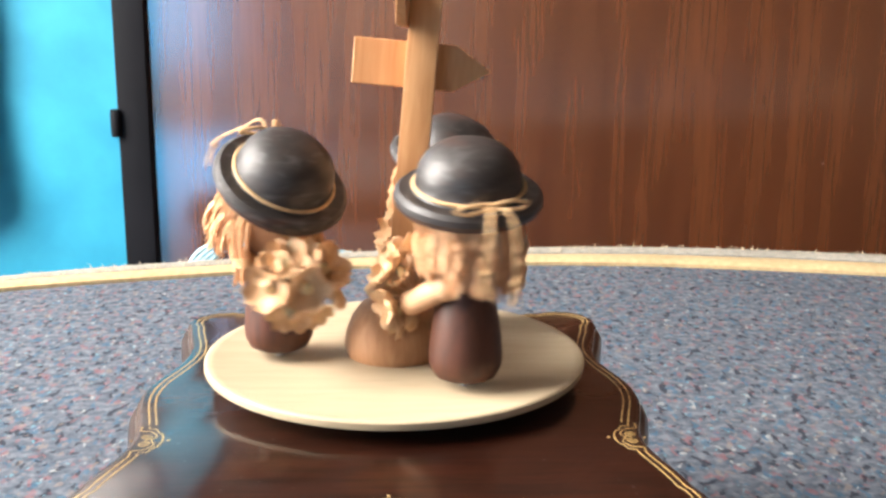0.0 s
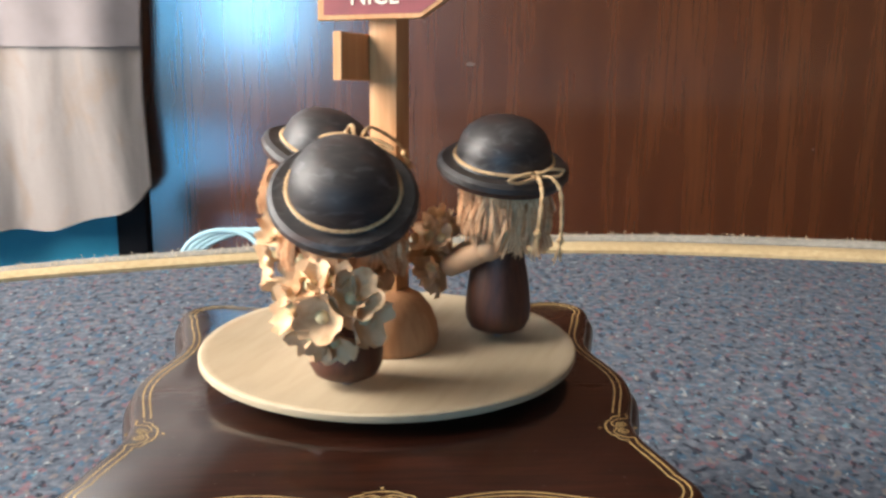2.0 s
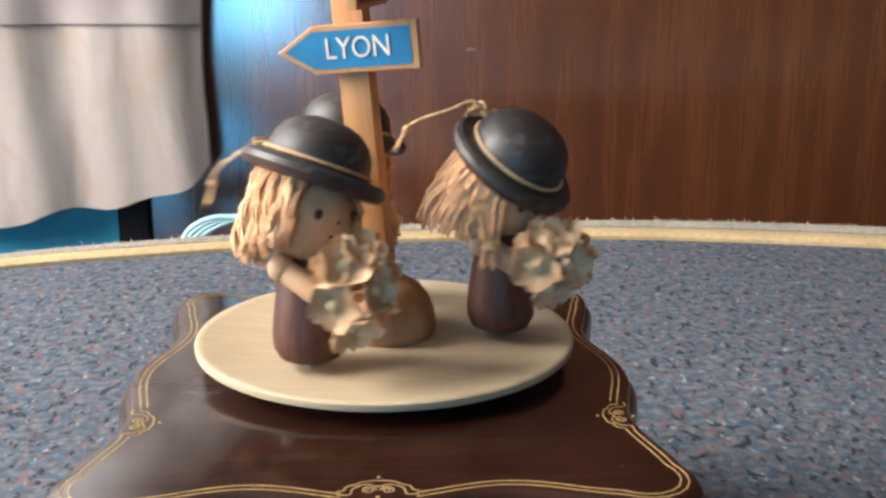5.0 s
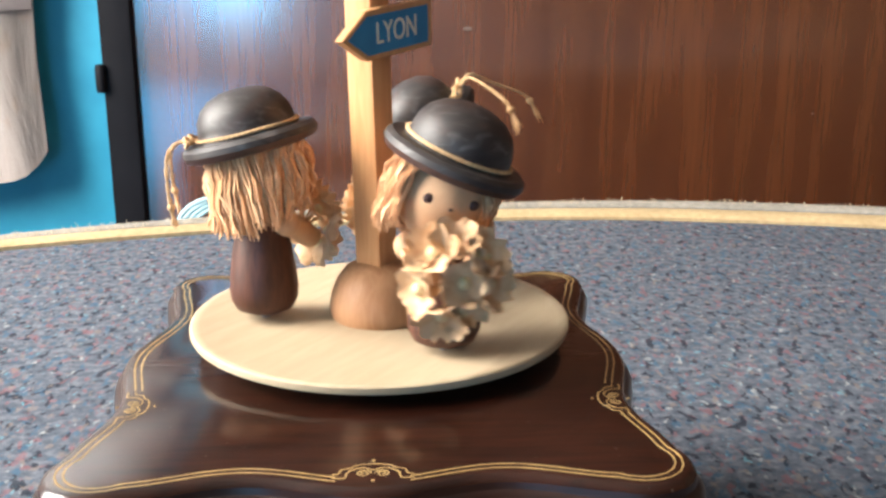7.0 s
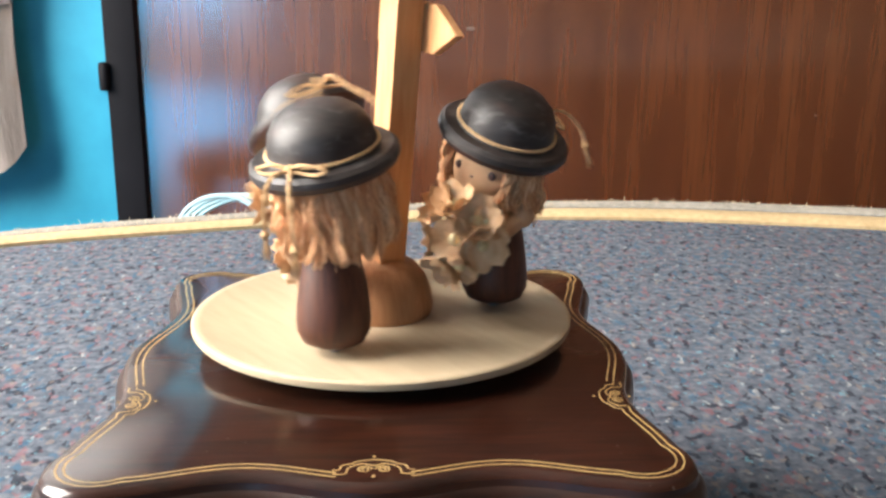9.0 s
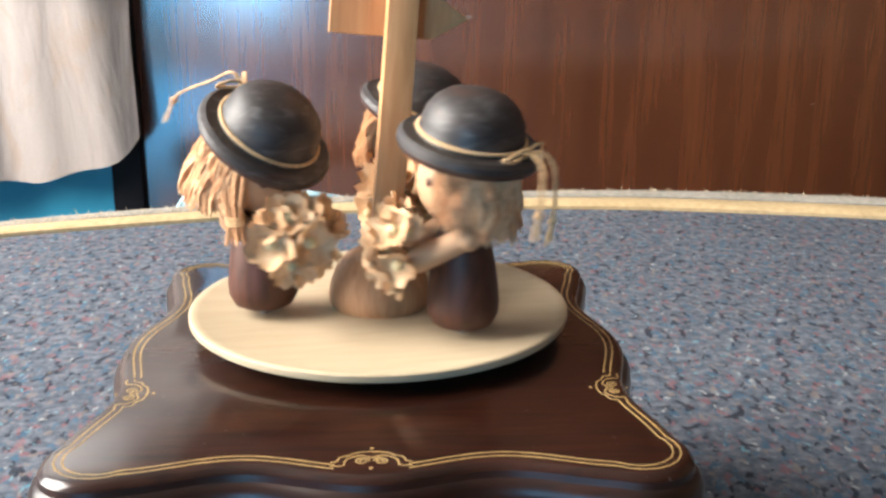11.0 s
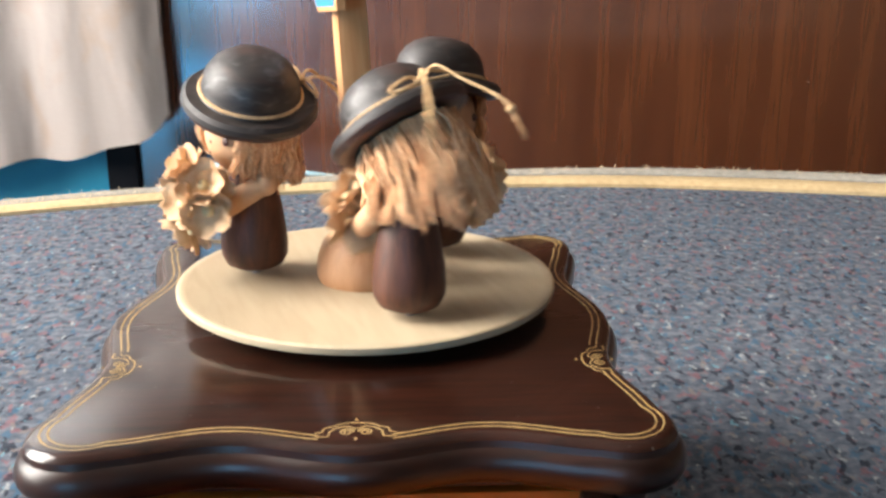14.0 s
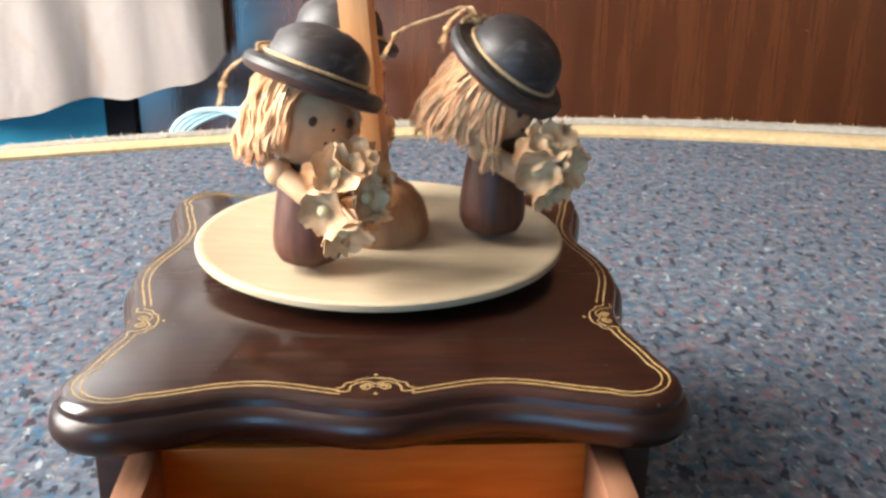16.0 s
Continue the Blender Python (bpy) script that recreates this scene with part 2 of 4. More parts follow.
def curtain_material(name, dark, light, sheer):
    """Creased cloth with faint warm stains that lets some light through."""
    m, nt, b = material(name, 0.9, spec=0.1)
    f = noise_tex(nt, coords(nt, (1, 1, 0.3)), 16, 5, 0.6)
    g = noise_tex(nt, coords(nt, (60, 60, 60)), 10, 2)
    st = noise_tex(nt, coords(nt, (1, 1, 0.45)), 34, 4, 1.2)
    col = ramp(nt, f, [(0.3, dark), (0.7, light)])
    col = mix(nt, col, (0.36, 0.265, 0.205), ramp(nt, st, [(0.54, (0, 0, 0)), (0.70, (0.55, 0.55, 0.55))]))
    col = mix(nt, col, ramp(nt, g, [(0.3, (0.85, 0.85, 0.85)), (0.7, (1, 1, 1))]), 0.6, "MULTIPLY")
    nt.links.new(col, b.inputs["Base Color"])
    bump(nt, b, f, 0.012, 0.7)
    tr = nt.nodes.new("ShaderNodeBsdfTranslucent")
    nt.links.new(col, tr.inputs[0])
    ms = nt.nodes.new("ShaderNodeMixShader")
    ms.inputs[0].default_value = sheer
    nt.links.new(b.outputs[0], ms.inputs[1])
    nt.links.new(tr.outputs[0], ms.inputs[2])
    nt.links.new(ms.outputs[0], nt.nodes["Material Output"].inputs[0])
    return m


MAT_CURTAIN = curtain_material("pale_curtain_cloth", (0.33, 0.283, 0.258), (0.42, 0.366, 0.338), 0.15)
MAT_SHEER = curtain_material("sheer_curtain_cloth", (0.66, 0.64, 0.62), (0.78, 0.76, 0.74), 0.65)
MAT_LIGHT_BLOCKER = plain("grey_blocker_cloth", (0.20, 0.185, 0.17), 0.9, 0, 0.15, 20, 0.1)
MAT_CURTAIN_BAND = plain("mauve_band_cloth", (0.28, 0.24, 0.235), 0.9, 0, 0.12, 30, 0.1)

# ---------------------------------------------------------------- mesh helpers


def mesh_of(bm, name, mats, smooth=True):
    me = bpy.data.meshes.new(name)
    bmesh.ops.recalc_face_normals(bm, faces=bm.faces)
    bm.to_mesh(me)
    bm.free()
    for m in (mats if isinstance(mats, (list, tuple)) else [mats]):
        me.materials.append(m)
    if smooth:
        me.polygons.foreach_set("use_smooth", [True] * len(me.polygons))
        me.set_sharp_from_angle(angle=radians(38))
    return me


def part(name, bm, mat, parent=None, label="", smooth=True):
    ob = new(name, mesh_of(bm, name, mat, smooth))
    ob.parent = parent
    if label:
        ob["label"] = label
    return ob


def box(bm, x0, x1, y0, y1, z0, z1, bevel=0.0, mi=0):
    r = bmesh.ops.create_cube(bm, size=1, matrix=Matrix.Translation(((x0 + x1) / 2, (y0 + y1) / 2, (z0 + z1) / 2)) @ Matrix.Diagonal((x1 - x0, y1 - y0, z1 - z0, 1)))
    fs = {f for v in r["verts"] for f in v.link_faces}
    for f in fs:
        f.material_index = mi
    if bevel:
        es = list({e for v in r["verts"] for e in v.link_edges})
        for f in bmesh.ops.bevel(bm, geom=es, offset=bevel, segments=2, affect="EDGES", profile=0.6)["faces"]:
            f.material_index = mi
    return bm


def rings(bm, loops, mi=0, cap_start=True, cap_end=True, closed=True):
    """Skin over a row of loops, each a list of points of the same length."""
    vs = [[bm.verts.new(p) for p in loop] for loop in loops]
    n = len(vs[0])
    for a, b in zip(vs, vs[1:]):
        for i in range(n if closed else n - 1):
            j = (i + 1) % n
            bm.faces.new((a[i], a[j], b[j], b[i])).material_index = mi
    if cap_start:
        bm.faces.new(list(reversed(vs[0]))).material_index = mi
    if cap_end:
        bm.faces.new(vs[-1]).material_index = mi
    return bm


def lathe(bm, profile, n=40, m=Matrix(), mi=0):
    """Turn (radius, height) pairs round the z axis."""
    loops = [[m @ Vector((max(r, 1e-5) * math.cos(2 * math.pi * i / n), max(r, 1e-5) * math.sin(2 * math.pi * i / n), z)) for i in range(n)] for r, z in profile]
    return rings(bm, loops, mi)


def tube(bm, pts, radius, n=6, mi=0, closed=False):
    """A round cord along points; radius is a number or one for each point."""
    pts = [Vector(p) for p in pts]
    k = len(pts)
    rad = radius if isinstance(radius, (list, tuple)) else [radius] * k
    loops, side = [], None
    for i, p in enumerate(pts):
        a = pts[i - 1] if i or closed else p
        b = pts[(i + 1) % k] if i < k - 1 or closed else p
        d = (b - a).normalized()
        if side is None:
            side = d.orthogonal().normalized()
        side = (side - d * side.dot(d)).normalized()
        up = d.cross(side)
        loops.append([p + rad[i] * (side * math.cos(2 * math.pi * j / n) + up * math.sin(2 * math.pi * j / n)) for j in range(n)])
    if closed:
        loops.append(loops[0])
        return rings(bm, loops, mi, False, False)
    return rings(bm, loops, mi)


def ball(bm, c, r, mi=0, seg=14, scale=(1, 1, 1)):
    res = bmesh.ops.create_uvsphere(bm, u_segments=seg, v_segments=seg // 2 + 2, radius=r, matrix=Matrix.Translation(c) @ Matrix.Diagonal((*scale, 1)))
    for f in {f for v in res["verts"] for f in v.link_faces}:
        f.material_index = mi


def smooth_path(pts, per=6):
    """Points on a Catmull-Rom curve through the given ones."""
    p = [Vector(q) for q in pts]
    p = [2 * p[0] - p[1]] + p + [2 * p[-1] - p[-2]]
    out = []
    for i in range(1, len(p) - 2):
        for s in range(per):
            t = s / per
            a, b, c, d = p[i - 1:i + 3]
            out.append(0.5 * (2 * b + (c - a) * t + (2 * a - 5 * b + 4 * c - d) * t * t + (3 * b - a - 3 * c + d) * t ** 3))
    return out + [p[-2]]


# ---------------------------------------------------------------- the room
def room():
    x0, x1, y0, y1, z0, z1 = -1.6, 1.7, -2.1, WALL_Y, -0.75, 1.75
    bm = bmesh.new()
    box(bm, x0 - 0.1, x1 + 0.1, y0 - 0.1, y1 + 0.3, z0 - 0.1, z0)
    tagged(part("floor", bm, MAT_FLOOR), "grey screed floor under the table", "floor", kind="structure")
    bm = bmesh.new()
    box(bm, x0 - 0.1, x1 + 0.1, y0 - 0.1, y1 + 0.1, z1, z1 + 0.1)
    tagged(part("ceiling", bm, MAT_WHITE), "warm beige plaster ceiling", "ceiling", kind="structure")
    # panelled part of the far wall, the black jamb and the blue part
    jx0, jx1 = -0.313, -0.278
    bm = bmesh.new()
    box(bm, jx1, x1, y1, y1 + 0.08, z0, z1)
    north = tagged(part("wall_north", bm, MAT_PANEL), "glossy brown wood-grain panelled wall", "wall", kind="structure")
    for x, z, w in ((0.089, 0.097, 0.011), (0.49, 0.0, 0.004)):
        bm = bmesh.new()
        lathe(bm, [(0.0, 0.0), (w / 2, 0.0), (w / 2 - 0.0006, 0.0008), (0.0, 0.0009)], 14, Matrix.Translation((x, y1 - 0.0002, z)) @ Matrix.Rotation(radians(90), 4, "X") @ Matrix.Diagonal((1, 0.4, 1, 1)))
        part("chip", bm, MAT_CHIP, north, "pale chip in the varnish")
    bm = bmesh.new()
    outer = [(x0, z0), (jx0, z0), (jx0, z1), (x0, z1)]
    inner = [(-1.22, 0.37), (-0.50, 0.37), (-0.50, 1.39), (-1.22, 1.39)]
    rows = [[Vector((x, y, z)) for x, z in ring] for ring, y in ((outer, y1 - 0.01), (inner, y1 - 0.01), (inner, y1 + 0.08), (outer, y1 + 0.08))]
    rings(bm, rows + rows[:1], 0, False, False)
    bmesh.ops.remove_doubles(bm, verts=bm.verts, dist=1e-5)
    tagged(part("wall_north_blue", bm, MAT_BLUE), "worn turquoise-blue painted wall", "wall", kind="structure")
    bm = bmesh.new()
    box(bm, jx0, jx1, y1 - 0.014, y1 + 0.08, z0, z1, 0.004)
    jamb = tagged(part("door_jamb", bm, MAT_BLACK), "black painted upright jamb between walls", "jamb", kind="structure")
    bm = bmesh.new()
    lathe(bm, [(0.0, -0.016), (0.005, -0.015), (0.006, -0.012), (0.006, 0.012), (0.005, 0.015), (0.0, 0.016)], 14, Matrix.Translation((jx0 - 0.001, y1 - 0.016, 0.045)))
    part("hinge", bm, MAT_BLACK, jamb)
    # left wall with a window opening
    wy0, wy1, wz0, wz1 = -0.62, 0.50, 0.14, 1.50
    bm = bmesh.new()
    xw = -1.36
    for a, b, c, d in ((y0, wy0, z0, z1), (wy1, y1 - 0.01, z0, z1), (wy0, wy1, z0, wz0), (wy0, wy1, wz1, z1)):
        box(bm, xw - 0.12, xw, a, b, c, d)
    tagged(part("wall_west", bm, MAT_BLUE), "blue painted wall with a window opening", "wall", kind="structure")
    # unseen side wall, browned to darken the bounce and reflections
    bm = bmesh.new()
    box(bm, x1, x1 + 0.1, y0, y1, z0, z1)
    tagged(part("wall_east", bm, MAT_BROWN), "unseen wall, browned to darken bounce and reflections", "wall", kind="structure")
    # rear wall with its own window
    vx0, vx1, vz0, vz1 = -1.16, -0.34, -0.70, 0.72
    bm = bmesh.new()
    for a, b, c, d in ((xw, vx0, z0, z1), (vx1, 0.27, z0, z1), (vx0, vx1, z0, vz0), (vx0, vx1, vz1, z1)):
        box(bm, a, b, y0 - 0.1, y0, c, d)
    tagged(part("wall_south", bm, MAT_WHITE), "plain beige wall with a glazed door", "wall", kind="structure")
    # unseen rear stretch added in brown to end the pale reflection in the varnish
    bm = bmesh.new()
    box(bm, 0.27, x1, y0 - 0.1, y0 + 0.003, z0, z1)
    tagged(part("wall_south_brown", bm, MAT_BROWN), "unseen wall, browned to darken bounce and reflections", "wall", kind="structure")


room()


def window_frame(name, x0, x1, y0, y1, z0, z1, along):
    """A painted frame with one upright and one cross bar, set in an opening."""
    root = new(name)
    t = 0.035
    lo, hi = (y0, y1) if along == "y" else (x0, x1)
    mid, mz = (lo + hi) / 2, (z0 + z1) / 2
    for a, b, c, d in ((lo, hi, z0, z0 + t), (lo, hi, z1 - t, z1), (lo, lo + t, z0 + t, z1 - t), (hi - t, hi, z0 + t, z1 - t), (mid - 0.012, mid + 0.012, z0 + t, mz - 0.012), (mid - 0.012, mid + 0.012, mz + 0.012, z1 - t), (lo + t, hi - t, mz - 0.012, mz + 0.012)):
        bm = bmesh.new()
        if along == "y":
            box(bm, x0, x1, a, b, c, d, 0.003)
        else:
            box(bm, a, b, y0, y1, c, d, 0.003)
        part("window_frame", bm, MAT_WHITE, root)
    tagged(root, "painted wooden window frame with four lights", "window", kind="structure")


window_frame("window_1", -1.45, -1.40, -0.62, 0.50, 0.14, 1.50, "y")
window_frame("window_2", -1.16, -0.34, -2.19, -2.14, -0.70, 0.72, "x")
window_frame("window_3", -1.22, -0.50, 0.955, 0.985, 0.37, 1.39, "x")


def table():
    top = new("table")
    bm = bmesh.new()
    lathe(bm, [(0.86, -0.035), (0.925, -0.033), (0.935, -0.02), (0.93, -0.006), (0.925, -0.005), (0.0, -0.005)], 160)
    part("tabletop", bm, MAT_TABLE, top)
    for a in range(4):
        bm = bmesh.new()
        lathe(bm, [(0.03, -0.75), (0.028, -0.745), (0.035, -0.3), (0.04, -0.035)], 20,
              Matrix.Translation((0.5 * math.cos(a * math.pi / 2 + 0.8), 0.5 * math.sin(a * math.pi / 2 + 0.8), 0)))
        part("leg", bm, MAT_TABLE, top)
    top.location = (0.09, -0.482, 0)
    tagged(top, "round wooden table under a felt blanket", "table")


table()


def blanket():
    """Felt laid over the round table, with a yellow bound edge, a grey stripe and a fringe."""
    root = new("blanket")
    root.location = (0.09, -0.490, 0)
    n = 240

    def wob(a, amp):
        return amp * (math.sin(5 * a + 1) + 0.6 * math.sin(13 * a) + 0.4 * math.sin(29 * a + 2))

    def ring(r, z, dx=0.0, amp=0.0015):
        return [Vector((dx + (r + wob(2 * math.pi * i / n, amp)) * math.cos(2 * math.pi * i / n),
                        (r + wob(2 * math.pi * i / n, amp)) * math.sin(2 * math.pi * i / n), z)) for i in range(n)]
    bm = bmesh.new()
    loops = [ring(r, 0.0006 * math.sin(r * 40), 0, 0.0015 if r > 0.8 else 0) for r in (0.02, 0.2, 0.4, 0.6, 0.8, 0.86, 0.9)]
    rings(bm, [ring(0.9, -0.0045)] + list(reversed(loops)), 0, True, True)
    part("felt", bm, MAT_BLANKET, root)
    for name, r0, r1, mat, lift in (("border", 0.9, 0.921, MAT_BAND, 0.0035), ("stripe", 0.9215, 0.929, MAT_STRIPE, 0.002), ("hem", 0.9295, 0.944, MAT_HEM, 0.0032)):
        bm = bmesh.new()
        d0, d1 = (r0 - 0.9) * 0.9, (r1 - 0.9) * 0.9
        rings(bm, [ring(r0, -0.004, d0), ring(r0, lift * 0.5, d0), ring(r0 + 0.003, lift, d0), ring(r1 - 0.003, lift, d1), ring(r1, lift * 0.5, d1), ring(r1, -0.004, d1)], 0, False, False)
        part(name, bm, mat, root)
    bm = bmesh.new()
    rnd = random.Random(4)
    for k in range(1500):
        a = rnd.uniform(0.9, 2.25)
        r = 0.94 + wob(a, 0.0015) + rnd.uniform(-0.01, 0.003)
        p = Vector((0.039 + r * math.cos(a), r * math.sin(a), 0.002))
        out = Vector((math.cos(a + rnd.uniform(-1, 1)), math.sin(a + rnd.uniform(-1, 1)), 0))
        ln = rnd.uniform(0.0012, 0.0042)
        tube(bm, [p, p + out * ln * 0.5 + Vector((0, 0, ln * rnd.uniform(0.2, 0.8))), p + out * ln + Vector((0, 0, ln * rnd.uniform(0.0, 0.9)))], [0.0003, 0.0002, 0.0001], 3)
    tagged(part("fringe", bm, MAT_FRINGE, root), kind="stuff")
    tagged(root, "grey-blue flecked felt blanket with a yellow border", "blanket")


blanket()


# ---------------------------------------------------------------- the music box
LID_A, LID_B, LID_CY = 0.0676, 0.0761, -0.0149   # half width, half depth, middle


def lid_outline(inset, per=26):
    """The lid's wavy outline, drawn in by inset; corner lobes and a swelling in the middle of each side."""
    rc = 0.0172
    out = []
    a, b = LID_A - rc, LID_B - rc
    for side in range(4):
        half = b if side % 2 == 0 else a
        off = a if side % 2 == 0 else b
        ang = side * math.pi / 2
        nrm = Vector((math.cos(ang), math.sin(ang)))
        tan = Vector((-nrm.y, nrm.x))
        for i in range(per):
            s = -1 + 2 * i / (per - 1)
            wave = 0.0028 * math.cos(2 * math.pi * s * 0.93) - 0.0007
            p = nrm * (off + rc - inset + wave) + tan * s * half
            out.append(p)
        for i in range(1, 9):
            t = i / 9
            q = ang + t * math.pi / 2
            c = nrm * off + tan * half
            lobe = 0.0018 + 0.0042 * math.sin(math.pi * t)
            out.append(c + Vector((math.cos(q), math.sin(q))) * (rc - inset + lobe))
    return [Vector((p.x * (1 - 0.016 * (p.y / LID_B)), p.y + LID_CY, 0)) for p in out]


def scroll_pts(k):
    """A pair of facing spirals under a flattened arch, about 12 mm wide; k picks the stroke."""
    if k in (0, 1):
        s = 1 if k else -1
        pts = []
        for i in range(26):
            a = i / 25 * 3.4 * math.pi
            r = 0.0017 * (1 - i / 25 * 0.8)
            pts.append((s * (0.0021 - r * math.cos(a)), -0.0014 + r * math.sin(a) * 0.95, 0))
        return pts
    if k == 2:
        half = [(-0.0090, -0.0018, 0), (-0.0076, -0.0014, 0), (-0.0070, 0.0004, 0), (-0.0050, 0.0012, 0), (-0.0036, 0.0024, 0)]
        return smooth_path(half + [(0, 0.0030, 0)] + [(-x, y, 0) for x, y, _ in reversed(half)], 4)
    half = [(-0.0090, -0.0035, 0), (-0.0062, -0.0034, 0), (-0.0058, -0.0012, 0), (-0.0044, 0.0004, 0), (-0.0022, 0.0012, 0)]
    return smooth_path(half + [(0, 0.0002, 0)] + [(-x, y, 0) for x, y, _ in reversed(half)], 4)


def music_box():
    root = new("music_box")
    bm = bmesh.new()
    prof = [(0.014, -0.0135), (0.004, -0.0130), (0.0012, -0.0112), (0.0, -0.0088), (0.0003, -0.0060), (0.0013, -0.0041), (0.0022, -0.0034), (0.0025, -0.0018), (0.0034, -0.0005), (0.0045, 0.0)]
    rings(bm, [[p + Vector((-0.0002, 0, LID_Z + z * 0.955)) for p in lid_outline(i * 0.955)] for i, z in prof[:8]])
    part("moulding", bm, MAT_EDGE, root)
    bm = bmesh.new()
    rings(bm, [[p + Vector((-0.0002, 0, LID_Z + z * 0.955)) for p in lid_outline(i * 0.955)] for i, z in prof[7:]], 0, False)
    lid = part("lid", bm, MAT_LID, root)
    spots = ((0.0, -0.0820, 0), (0.0573, -0.0474, 87), (-0.0573, -0.0474, -87), (0.0, 0.0526, 180))
    for inset in (0.0056, 0.0073):
        # the lines stop at the ornaments
        runs, run = [], []
        for p in lid_outline(inset, 60):
            if min((p.x - x) ** 2 + (p.y - y) ** 2 for x, y, _ in spots) < 0.0081 ** 2:
                if len(run) > 1:
                    runs.append(run)
                run = []
            else:
                run.append(p + Vector((0, 0, LID_Z)))
        runs.append(run + (runs.pop(0) if runs else []))
        for run in runs:
            bm = bmesh.new()
            tube(bm, run, 0.00023, 5)
            bmesh.ops.scale(bm, vec=(1, 1, 0.3), space=Matrix.Translation((0, 0, -LID_Z)), verts=bm.verts)
            part("inlay_line", bm, MAT_GOLD, lid)
    for x, y, rz in spots:
        m = Matrix.Translation((x, y, LID_Z + 0.0001)) @ Matrix.Rotation(radians(rz), 4, "Z") @ Matrix.Scale(0.955, 4)
        bm = bmesh.new()
        for k in range(4):
            tube(bm, [m @ Vector(p) for p in scroll_pts(k)], 0.00021, 5)
        ball(bm, m @ Vector((0, 0.0045, 0)), 0.00045, 0, 8)
        ball(bm, m @ Vector((0, -0.0047, 0)), 0.00045, 0, 8)
        bmesh.ops.scale(bm, vec=(1, 1, 0.3), space=Matrix.Translation((0, 0, -LID_Z)), verts=bm.verts)
        part("inlay_ornament", bm, MAT_GOLD, lid)
    # the carcass: sides, back, bottom, top rail; open at the front for the drawer
    zx, zt = 0.0644, LID_Z - 0.0127
    yb, yf = LID_CY + 0.063, LID_CY - 0.063
    bm = bmesh.new()
    box(bm, -zx, -zx + 0.007, yf, yb, 0.004, zt, 0.0008)
    box(bm, zx - 0.007, zx, yf, yb, 0.004, zt, 0.0008)
    box(bm, -zx + 0.007, zx - 0.007, yb - 0.007, yb, 0.004, zt)
    box(bm, -zx + 0.007, zx - 0.007, yf + 0.001, yb - 0.007, 0.004, 0.010)
    box(bm, -zx + 0.007, zx - 0.007, yf + 0.001, yf + 0.008, zt - 0.0045, zt)
    part("carcass", bm, MAT_BOX, root)
    for sx in (-1, 1):
        for y in (yf + 0.012, yb - 0.012):
            bm = bmesh.new()
            lathe(bm, [(0.008, 0.0), (0.0095, 0.001), (0.009, 0.0045)], 20, Matrix.Translation((sx * (zx - 0.012), y, 0)))
            part("foot", bm, MAT_BOX, root)
    # the drawer, pulled out towards the viewer
    dx, dt = 0.0565, LID_Z - 0.0186
    y1, y0 = yf + 0.007, yf - 0.085
    drawer = new("drawer")
    drawer.parent = root
    bm = bmesh.new()
    for s in (-1, 1):
        box(bm, min(s * dx, s * (dx - 0.0068)), max(s * dx, s * (dx - 0.0068)), y0, y1, 0.011, dt, 0.0006)
        part("drawer_side", bm, MAT_RAIL, drawer)
        bm = bmesh.new()
    bm.free()
    bm = bmesh.new()
    box(bm, -dx + 0.0068, dx - 0.0068, y1 - 0.005, y1, 0.011, dt - 0.001, 0.0004)
    part("drawer_back", bm, MAT_DRAWER, drawer)
    bm = bmesh.new()
    box(bm, -dx + 0.0068, dx - 0.0068, y0, y1 - 0.005, 0.011, 0.014)
    part("drawer_bottom", bm, MAT_DRAWER, drawer)
    bm = bmesh.new()
    box(bm, -zx + 0.008, zx - 0.008, y0 - 0.009, y0, 0.010, LID_Z - 0.0172, 0.0015)
    part("drawer_front", bm, MAT_BOX, drawer)
    bm = bmesh.new()
    lathe(bm, [(0.003, 0.0), (0.003, 0.006), (0.006, 0.009), (0.0055, 0.013), (0.0, 0.0145)], 20, Matrix.Translation((0, y0 - 0.009, 0.028)) @ Matrix.Rotation(radians(90), 4, "X"))
    part("knob", bm, MAT_GOLD, drawer)
    bm = bmesh.new()
    lathe(bm, [(0.012, LID_Z), (0.012, LID_Z + 0.0015), (0.006, LID_Z + 0.002), (0.006, DISC_Z - 0.0022)], 24)
    part("spindle", bm, MAT_PIN, root)
    tagged(root, "dark lacquered wooden music box with gold inlay, drawer open", "music box")


music_box()


# ---------------------------------------------------------------- the turning disc with its signpost
def text_mesh(word, size, mat, parent, m):
    cu = bpy.data.curves.new("lettering", "FONT")
    cu.body, cu.size, cu.extrude, cu.align_x, cu.align_y = word, size, 0.00012, "CENTER", "CENTER"
    tmp = new("lettering_curve", cu)
    me = bpy.data.meshes.new_from_object(tmp.evaluated_get(bpy.context.evaluated_depsgraph_get()))
    bpy.data.objects.remove(tmp)
    me.transform(m)
    me.materials.clear()
    me.materials.append(mat)
    ob = new("lettering", me)
    ob.parent = parent
    return ob


